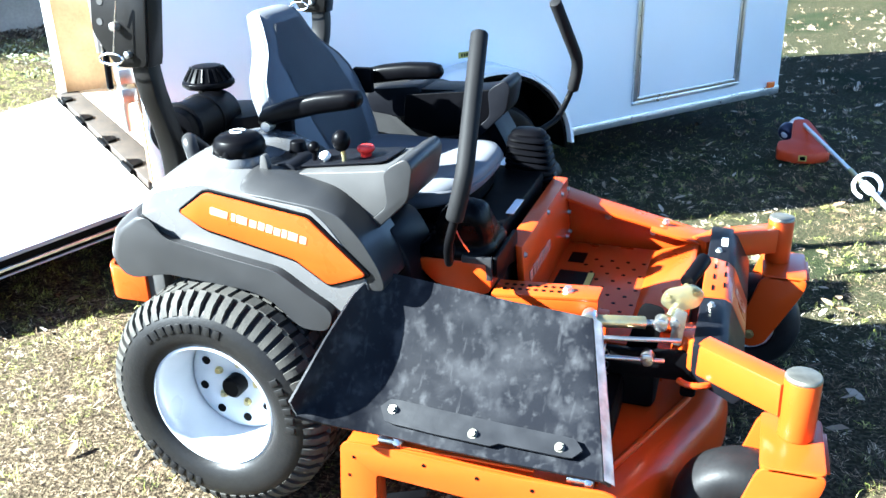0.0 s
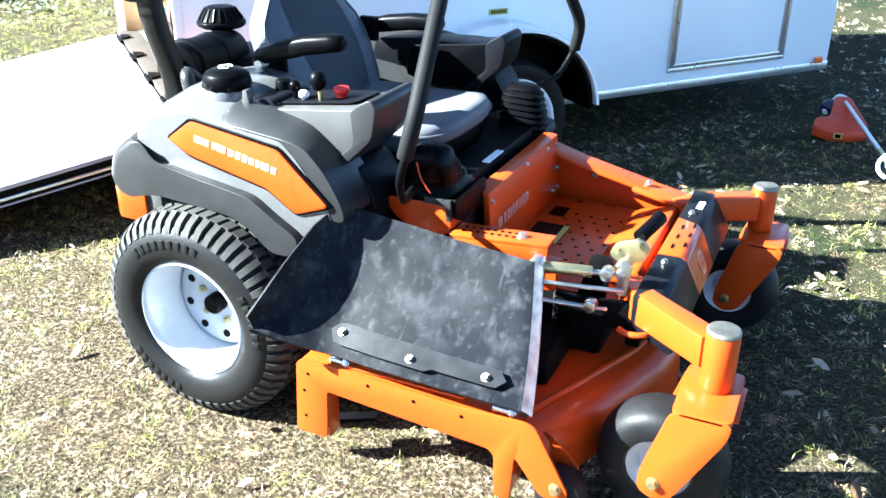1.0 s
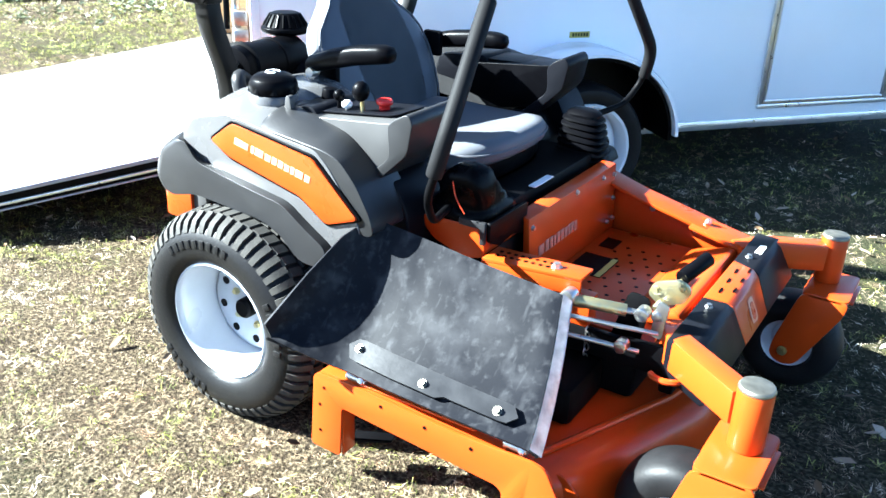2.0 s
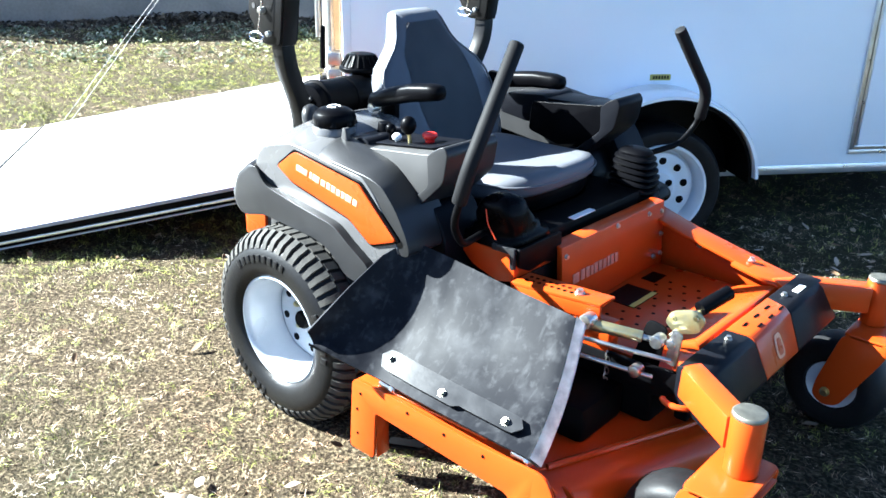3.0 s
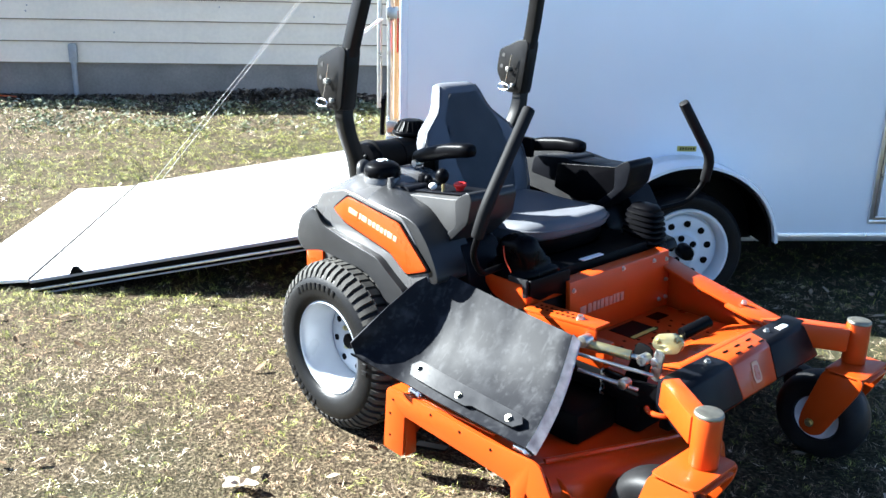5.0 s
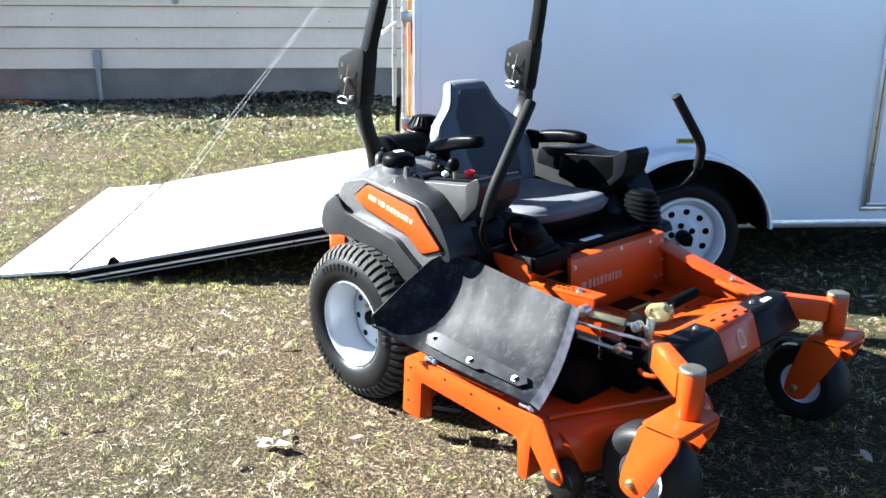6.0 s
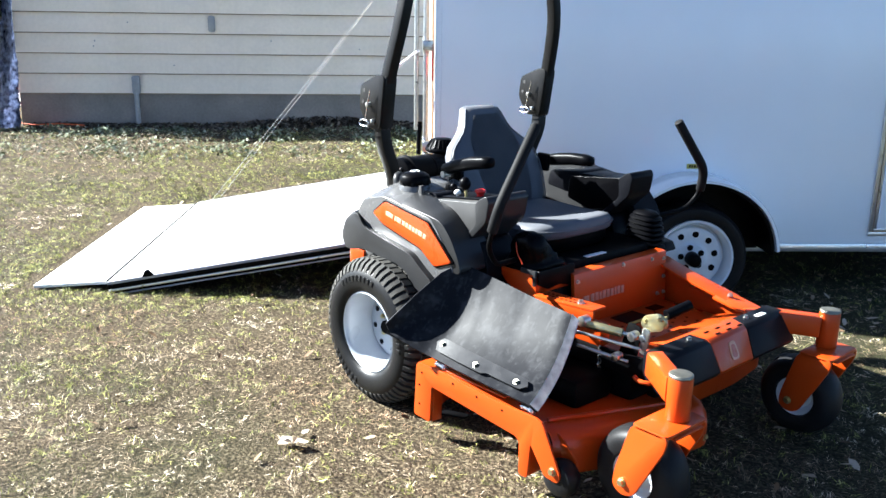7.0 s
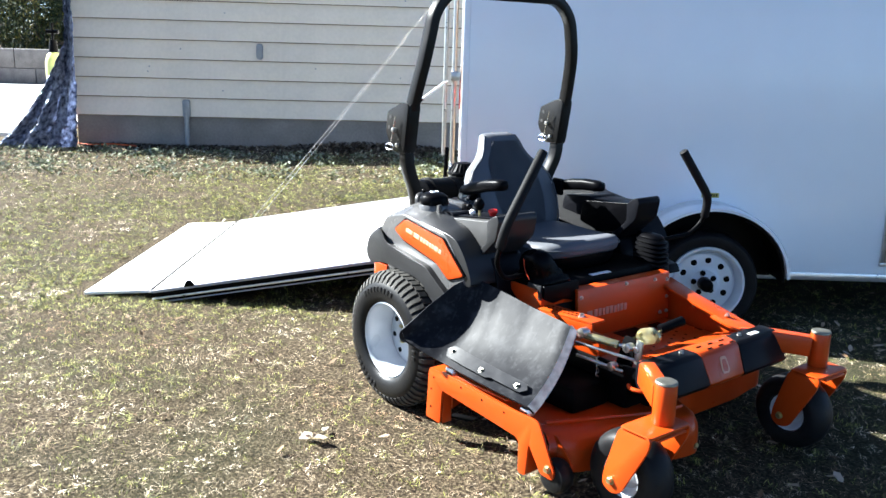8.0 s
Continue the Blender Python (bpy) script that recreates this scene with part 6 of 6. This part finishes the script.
def steering(s):
    """Drive lever: bare bent rod, foam grip and rubber boot; s = -1 is the mower's right."""
    lev = hub("drive_lever", Matrix(), "bent drive lever with a black foam grip")
    Y = lambda y: s * y - (0.01 if s < 0 else 0.0)
    bm = B()
    rise = 0.05 if s > 0 else 0.0
    rod = soft_path([(0.56, Y(0.45), 0.70 + rise), (0.605, Y(0.60), 0.715 + rise), (0.628, Y(0.668), 0.80 + rise * 0.6), (0.655, Y(0.655), 0.90)], 0.04, 5)
    tube(bm, rod, 0.0105, 10)
    part("rod", bm, BLACKM, lev, "black bent rod")
    bm = B()
    tube(bm, soft_path([(0.642, Y(0.662), 0.855), (0.664, Y(0.65), 0.955), (0.608, Y(0.495), 1.180) if s > 0 else (0.641, Y(0.447), 1.232)], 0.05, 6), 0.0205, 16)
    part("grip", bm, FOAM, lev, "black foam grip", 0.006)
    boot = hub("lever_boot", Matrix(), "black rubber lever boot")
    bm = B()
    rings = []
    if s > 0:
        n = 8
        rings.append(superring(0.565, 0.375, 0.575, 0.070, 0.058, 24, 4.0, -0.10))
        for k in range(n * 3 + 1):
            t = k / (n * 3)
            g = (0.87, 1.0, 1.0)[k % 3]
            rings.append(superring(0.568 - 0.016 * t, 0.370 + 0.016 * t, 0.605 + 0.158 * t, (0.086 - 0.020 * t * t) * g, (0.070 - 0.016 * t * t) * g, 24, 3.2, -0.10 + 0.06 * t))
        for z, g in ((0.771, 0.88), (0.780, 0.72), (0.785, 0.45), (0.786, 0.12)):
            rings.append(superring(0.552, 0.386, z, 0.066 * g, 0.054 * g, 24, 2.6, -0.03))
        loft(bm, rings)
        part("bellows", bm, BLACKP, boot, "ribbed bellows", sharp=30)
        bm = B()
        prism(bm, rnd([(0.59, 0.54), (0.66, 0.56), (0.65, 0.645), (0.58, 0.645)], 0.02), "y", 0.357, 0.39)
        part("boot_skirt", bm, BLACKP, boot, "", 0.006)
    else:
        for z, hx, hy, cx, cy in ((0.655, 0.106, 0.099, 0.553, -0.345), (0.668, 0.110, 0.103, 0.553, -0.345), (0.684, 0.102, 0.095, 0.555, -0.346), (0.694, 0.085, 0.078, 0.565, -0.360), (0.716, 0.080, 0.072, 0.570, -0.372), (0.724, 0.073, 0.066, 0.575, -0.382), (0.752, 0.068, 0.060, 0.578, -0.398), (0.760, 0.064, 0.056, 0.580, -0.404), (0.785, 0.056, 0.048, 0.582, -0.410), (0.798, 0.046, 0.040, 0.583, -0.411), (0.806, 0.030, 0.026, 0.583, -0.411), (0.810, 0.012, 0.010, 0.583, -0.411)):
            rings.append([Vector((p.x, p.y, p.z + 0.005 * noise.noise(p * 34))) + Vector((p.x - cx, p.y - cy, 0)) * (0.12 * noise.noise(Vector((p.x * 30, p.y * 30, z * 12)))) for p in superring(cx, cy, z, hx, hy, 36, 4.2, 0.06)])
        loft(bm, rings)
        part("bellows", bm, BOOTM, boot, "folded black rubber boot", sharp=60)
        bm = B()
        prism(bm, rnd([(-0.445, 0.674), (-0.238, 0.674), (-0.236, 0.602), (-0.262, 0.587), (-0.32, 0.603), (-0.39, 0.594), (-0.442, 0.618)], 0.008), "x", 0.664, 0.676)
        part("boot_skirt", bm, BLACKP, boot, "", 0.006)
        bm = B()
        tube(bm, soft_path([(0.572, -0.470, 0.775), (0.586, -0.478, 0.735), (0.612, -0.472, 0.695)], 0.03), 0.0017, 6)
        part("wire", bm, TRIMO, boot, "orange wire")
        bm = B()
        prism(bm, rnd([(0.450, 0.640), (0.475, 0.652), (0.655, 0.654), (0.660, 0.572), (0.60, 0.556), (0.50, 0.588)], 0.02), "y", -0.442, -0.25)
        part("boot_platform", bm, ORANGE, boot, "orange lever platform", 0.005)
        bm = B()
        prism(bm, [(0.585, 0.655), (0.585, 0.674), (0.664, 0.674), (0.664, 0.612), (0.650, 0.612), (0.648, 0.655)], "y", -0.455, -0.4425)
        part("bracket", bm, DARKP, boot, "dark grey corner bracket", 0.002)
    return lev


steering(-1)
steering(1)

# cutting deck
deck = hub("cutting_deck", Matrix(), "orange stamped cutting deck")
TOP = [(0.36, -0.62), (0.44, -0.79), (0.955, -0.79), (1.017, -0.635), (1.169, -0.265), (1.18, -0.13), (1.07, -0.07), (1.02, 0.10), (1.02, 0.45), (0.98, 0.70), (0.90, 0.80), (0.44, 0.80), (0.30, 0.5), (0.30, -0.4)]
HEM = [(0.35, -0.62), (0.43, -0.80), (1.02, -0.80), (1.105, -0.665), (1.262, -0.245), (1.272, -0.115), (1.08, -0.05), (1.03, 0.11), (1.03, 0.46), (0.99, 0.73), (0.92, 0.82), (0.43, 0.82), (0.28, 0.51), (0.28, -0.41)]
bm = B()
prism(bm, rnd(TOP, 0.05, 4), "z", 0.236, 0.252)
part("deck_top", bm, ORANGE, deck, "glossy orange deck top", 0.006)
# the skirt leans outward below the pressed ridge; it is open at the discharge side
bm = B()
t_ring, h_ring = rnd(TOP, 0.05, 4), rnd(HEM, 0.06, 4)
strips = [[]]
for (tx, ty), (hx, hy) in zip(t_ring + t_ring[:1], h_ring + h_ring[:1]):
    if ty < -0.72 and tx < 0.97:
        strips.append([])
        continue
    strips[-1].append([(tx + (hx - tx) * f, ty + (hy - ty) * f, z) for f, z in ((0.0, 0.247), (0.35, 0.243), (0.70, 0.231), (0.92, 0.203), (1.0, 0.16), (1.0, 0.085))])
for strip in strips:
    if len(strip) > 1:
        loft(bm, strip, cap=False, closed=False)
bmesh.ops.recalc_face_normals(bm, faces=bm.faces)
bmesh.ops.solidify(bm, geom=bm.faces[:], thickness=0.006)
part("deck_skirt", bm, ORANGE, deck, "orange deck skirt", sharp=50)
bolt(deck, (1.262, -0.15, 0.118), (1, 0, 0.2), 0.011, GOLDZ)
bm = B()
tube(bm, soft_path([(0.985, -0.71, 0.253), (1.017, -0.635, 0.253), (1.169, -0.265, 0.253), (1.175, -0.14, 0.253)], 0.05), 0.009, 8)
part("deck_ridge", bm, ORANGE, deck, "pressed ridge")
for c in ((0.62, -0.45), (0.95, 0.0), (0.62, 0.45)):
    bm = B()
    lathe(bm, [(0, 0.0), (0.10, 0.0), (0.105, 0.02), (0.06, 0.035), (0.06, 0.075), (0.12, 0.08), (0.12, 0.10), (0, 0.10)], 28, Matrix.Translation((c[0], c[1], 0.252)) @ Matrix.Rotation(radians(90), 4, "X"))
    part("spindle", bm, BLACKM, deck, "black spindle pulley", 0.003)
# discharge opening frame on the right edge
bm = B()
prism(bm, rnd([(0.382, 0.245), (0.372, 0.085), (0.468, 0.082), (0.476, 0.235), (0.51, 0.232), (0.93, 0.203), (0.946, 0.19), (0.950, 0.066), (0.99, 0.066), (1.0, 0.20), (1.069, 0.108), (1.13, 0.105), (1.138, 0.135), (1.05, 0.298), (1.02, 0.306), (0.83, 0.300), (0.5, 0.316), (0.40, 0.314), (0.385, 0.30)], 0.012, 3), "y", -0.812, -0.803)
frame_r = part("discharge_frame", bm, ORANGE, deck, "orange discharge frame", 0.002)
bm = B()
prism(bm, rnd([(0.476, 0.235), (0.93, 0.203), (0.93, 0.211), (0.476, 0.243)], 0.002, 1), "y", -0.802, -0.745)
part("frame_flange", bm, ORANGE, frame_r, "", 0.001)
bm = B()
box(bm, (0.468, -0.802, 0.084), (0.474, -0.755, 0.233))
part("frame_flange", bm, ORANGE, frame_r, "", 0.001)
bm = B()
prism(bm, rnd([(0.951, 0.067), (0.989, 0.067), (0.995, 0.2), (0.954, 0.2)], 0.01), "y", -0.802, -0.72)
part("frame_flange", bm, ORANGE, frame_r, "", 0.002)
bm = B()
prism(bm, [(0.40, 0.306), (0.5, 0.308), (0.94, 0.292), (0.94, 0.2995), (0.5, 0.3155), (0.40, 0.3135)], "y", -0.802, -0.70)
part("frame_flange", bm, ORANGE, frame_r, "", 0.001)
for x, z in ((0.405, 0.22), (0.405, 0.14), (0.42, 0.275)):
    bm = B()
    cyl(bm, (x, -0.8135, z), (x, -0.811, z), 0.0045, seg=10)
    part("hole", bm, BLACKM, frame_r)
for x, z in ((0.60, 0.289), (0.73, 0.281), (0.86, 0.276)):
    bm = B()
    cyl(bm, (x, -0.8135, z), (x, -0.811, z), 0.005, seg=10)
    part("hole", bm, BLACKM, frame_r)
for x, z in ((0.51, 0.326), (0.965, 0.314)):
    bm = B()
    cyl(bm, (x - 0.03, -0.79, z), (x + 0.03, -0.79, z), 0.011, seg=10)
    cyl(bm, (x + 0.012, -0.79, z), (x + 0.026, -0.79, z), 0.016, seg=6)
    part("hinge_bolt", bm, ZINC, frame_r, "zinc hinge bolt", 0.001)
bolt(frame_r, (1.106, -0.812, 0.142), (0, -1, 0), 0.012, GOLDZ)
bm = B()
prism(bm, [(0.52, -0.80), (0.86, -0.80), (0.86, -0.70), (0.52, -0.70)], "z", 0.317, 0.323)
part("hinge_strip", bm, ORANGE, frame_r, "", 0.001)
bm = B()
prism(bm, rnd([(0.47, -0.76), (0.56, -0.71), (0.55, -0.67), (0.45, -0.72)], 0.012), "z", 0.098, 0.104)
part("blade", bm, BLACKM, deck, "dark cutting blade tip", 0.001)
for y in (-0.765, 0.76):
    bm = B()
    lathe(bm, [(0, -0.035), (0.035, -0.04), (0.058, -0.03), (0.065, -0.012), (0.065, 0.012), (0.058, 0.03), (0.035, 0.04), (0, 0.035)], 28, Matrix.Translation((1.108, y, 0.105)))
    part("anti_scalp_roller", bm, CRUBBER, deck, "black anti-scalp roller")
bm = B()
prism(bm, rnd([(0.99, 0.23), (1.06, 0.23), (1.14, 0.15), (1.13, 0.10), (1.08, 0.10)], 0.015), "y", -0.725, -0.717)
part("roller_bracket", bm, ORANGE, deck, "", 0.002)
# black blocks added where the space above the deck lies in shade
bm = B()
box(bm, (0.66, -0.58, 0.252), (1.0, -0.37, 0.36))
box(bm, (0.66, -0.37, 0.252), (1.08, 0.30, 0.40))
part("deck_void_block", bm, BLACKM, deck, "black blocks standing for the dark space above the deck", 0.02)

# raised rubber chute deflector
flapd = hub("chute_deflector", Matrix(), "black rubber discharge chute deflector tilted up")
COLS = [((0.322, -0.912, 0.472), (0.332, -0.912, 0.436)), ((0.364, -0.790, 0.582), (0.386, -0.884, 0.405)), ((0.406, -0.662, 0.700), (0.440, -0.852, 0.376)), ((0.416, -0.630, 0.693), (0.466, -0.834, 0.367)), ((0.44, -0.588, 0.668), (0.50, -0.827, 0.362)), ((0.56, -0.568, 0.640), (0.64, -0.833, 0.356)), ((0.735, -0.555, 0.612), (0.82, -0.837, 0.354)), ((0.915, -0.556, 0.600), (1.0, -0.841, 0.356)), ((0.938, -0.552, 0.595), (1.022, -0.841, 0.355)), ((0.952, -0.536, 0.572), (1.038, -0.824, 0.332))]
# the broad sheet bows out a little between its crease and its rolled edge
FN = Vector((0.05, -0.66, 0.75)).normalized()
_fine = []
for (a, b), (c, d), u0, u1 in zip(COLS[4:7], COLS[5:8], (0.0, 0.27, 0.63), (0.27, 0.63, 1.0)):
    for k in range(4):
        u = u0 + (u1 - u0) * k / 4
        bow = FN * (0.011 * math.sin(math.pi * u ** 0.8))
        _fine.append((Vector(a).lerp(Vector(c), k / 4) + bow, Vector(b).lerp(Vector(d), k / 4) + bow * 0.7))
COLS = [(Vector(a), Vector(b)) for a, b in COLS[:4] + _fine + COLS[7:]]
# the crease is a soft bend
for _ in range(2):
    COLS[1:7] = [tuple((COLS[i - 1][j] + COLS[i][j] * 2 + COLS[i + 1][j]) / 4 for j in (0, 1)) for i in range(1, 7)]


def flap_sag(t):
    return 0.030 * math.sin(math.pi * min(1.0, t * 1.06)) - 0.010 * max(0.0, (t - 0.86) / 0.14) ** 2


bm = B()
rows = []
nv = 12
for j in range(nv + 1):
    t = j / nv
    row = []
    for a, b in COLS:
        p = Vector(a).lerp(Vector(b), t)
        sag = flap_sag(t)
        row.append(p + Vector((0, 0.45, -0.75)) * sag)
    rows.append(row)
loft(bm, rows, cap=False, closed=False)
bmesh.ops.subdivide_edges(bm, edges=bm.edges[:], cuts=1, use_grid_fill=True, smooth=0.0)
bmesh.ops.recalc_face_normals(bm, faces=bm.faces)
bmesh.ops.solidify(bm, geom=bm.faces[:], thickness=0.007)
part("rubber_sheet", bm, FLAPR, flapd, "scuffed black rubber sheet", sharp=40)


def on_flap(x, t, lift=0.0):
    for (a, b), (c, d) in zip(COLS, COLS[1:]):
        p, q = Vector(a).lerp(Vector(b), t), Vector(c).lerp(Vector(d), t)
        if p.x <= x <= q.x + 1e-6:
            r = p.lerp(q, (x - p.x) / max(1e-6, q.x - p.x))
            return r + Vector((0, 0.45, -0.75)) * flap_sag(t) + FN * lift
    return Vector(COLS[-1][0]).lerp(Vector(COLS[-1][1]), t)


# steel backing strap with three bolts
bm = B()
nx = 26
low, high = [], []
for k in range(nx + 1):
    x = 0.492 + 0.475 * k / nx
    e = min(1.0, math.sqrt(max(0.0, 1 - (1 - min(x - 0.492, 0.967 - x) / 0.03) ** 2)) if min(x - 0.492, 0.967 - x) < 0.03 else 1.0)
    c, h = 0.825 + 0.03 * (x - 0.49), (0.062 + (0.03 if x < 0.78 else 0.0)) * e + 0.004
    low.append((x, c + h))
    high.append((x, c - 0.062 * e - 0.004))
for (xa, ta), (xb, tb), (xc, tc_), (xd, td) in zip(low, low[1:], high, high[1:]):
    vs = [bm.verts.new(on_flap(x, t, 0.0165)) for x, t in ((xa, ta), (xb, tb), (xd, td), (xc, tc_))]
    bm.faces.new(vs)
bmesh.ops.remove_doubles(bm, verts=bm.verts, dist=1e-5)
bmesh.ops.recalc_face_normals(bm, faces=bm.faces)
bmesh.ops.solidify(bm, geom=bm.faces[:], thickness=0.004)
part("backing_strap", bm, STRAPM, flapd, "black steel backing strap")
for x, t in ((0.522, 0.83), (0.722, 0.875), (0.918, 0.85)):
    bolt(flapd, on_flap(x, t, 0.0175), FN, 0.0085, CAPM)
bm = B()
rows = []
for k in range(11):
    p, q = (Vector(c[0]).lerp(Vector(c[1]), k / 10) + Vector((0, 0.45, -0.75)) * flap_sag(k / 10) for c in COLS[-2:])
    rows.append([p + Vector((0.003, -0.004, 0.006)), p.lerp(q, 0.5) + Vector((0.006, -0.003, 0.006)), q + Vector((0.008, -0.002, 0.004))])
loft(bm, rows, cap=False, closed=False)
bmesh.ops.solidify(bm, geom=bm.faces[:], thickness=0.002)
part("rolled_edge", bm, EDGE_GLINT, flapd, "rolled edge, paled for its sun glint")

# height control linkage
link = hub("deck_lift_linkage", Matrix(), "zinc-plated deck lift linkage")
for nm, a, b, r, mt in (("lift_rod", (0.905, -0.452, 0.535), (1.045, -0.395, 0.52), 0.016, GOLDZ), ("rod", (0.915, -0.50, 0.515), (1.135, -0.405, 0.487), 0.0062, ZINC), ("rod", (0.93, -0.505, 0.468), (1.10, -0.425, 0.435), 0.0062, ZINC), ("rod_end", (1.045, -0.395, 0.52), (1.075, -0.382, 0.517), 0.008, ZINC), ("grip", (1.132, -0.262, 0.582), (1.166, -0.165, 0.610), 0.020, BLACKP), ("lever_arm", (1.10, -0.345, 0.52), (1.135, -0.25, 0.573), 0.010, GOLDZ)):
    bm = B()
    cyl(bm, a, b, r, seg=14)
    part(nm, bm, mt, link, "", 0.002)
for p, r in (((1.083, -0.380, 0.517), 0.018), ((1.06, -0.44, 0.447), 0.017), ((1.135, -0.30, 0.556), 0.0215), ((1.115, -0.365, 0.515), 0.014), ((0.915, -0.455, 0.545), 0.02)):
    bm = B()
    cyl(bm, Vector(p) + Vector((0, -r, 0)), Vector(p) + Vector((0, r, 0)), r, seg=16)
    part("ball_joint", bm, ZINC if r < 0.021 else GOLDZ, link, "", 0.003)
bm = B()
prism(bm, rnd([(1.07, 0.548), (1.105, 0.525), (1.165, 0.545), (1.182, 0.585), (1.15, 0.608), (1.085, 0.585)], 0.014), "y", -0.330, -0.321)
part("quadrant_plate", bm, GOLDZ, link, "yellow zinc quadrant plate", 0.001)
for x, z in ((1.092, 0.565), (1.158, 0.588)):
    bolt(link, (x, -0.330, z), (0, -1, 0), 0.008, GOLDZ)
bm = B()
prism(bm, rnd([(1.105, 0.46), (1.135, 0.455), (1.145, 0.55), (1.115, 0.56)], 0.01), "y", -0.375, -0.367)
part("link_plate", bm, ZINC, link, "bright link plate", 0.001)
bm = B()
prism(bm, rnd([(0.99, 0.40), (1.07, 0.39), (1.09, 0.54), (1.03, 0.55)], 0.02), "y", -0.345, -0.337)
part("pivot_plate", bm, BLACKM, link, "black pivot plate", 0.002)
for k in range(9):
    bm = B()
    rings = [(0.95 + (0.004 if k % 2 else 0) + 0.006 * math.cos(a) * (k % 2), -0.40 + 0.006 * math.cos(a) * ((k + 1) % 2), 0.435 - k * 0.016 + 0.011 * math.sin(a)) for a in np.linspace(0, math.tau, 12)]
    tube(bm, rings, 0.0022, 5)
    part("chain_link", bm, ZINC, link)
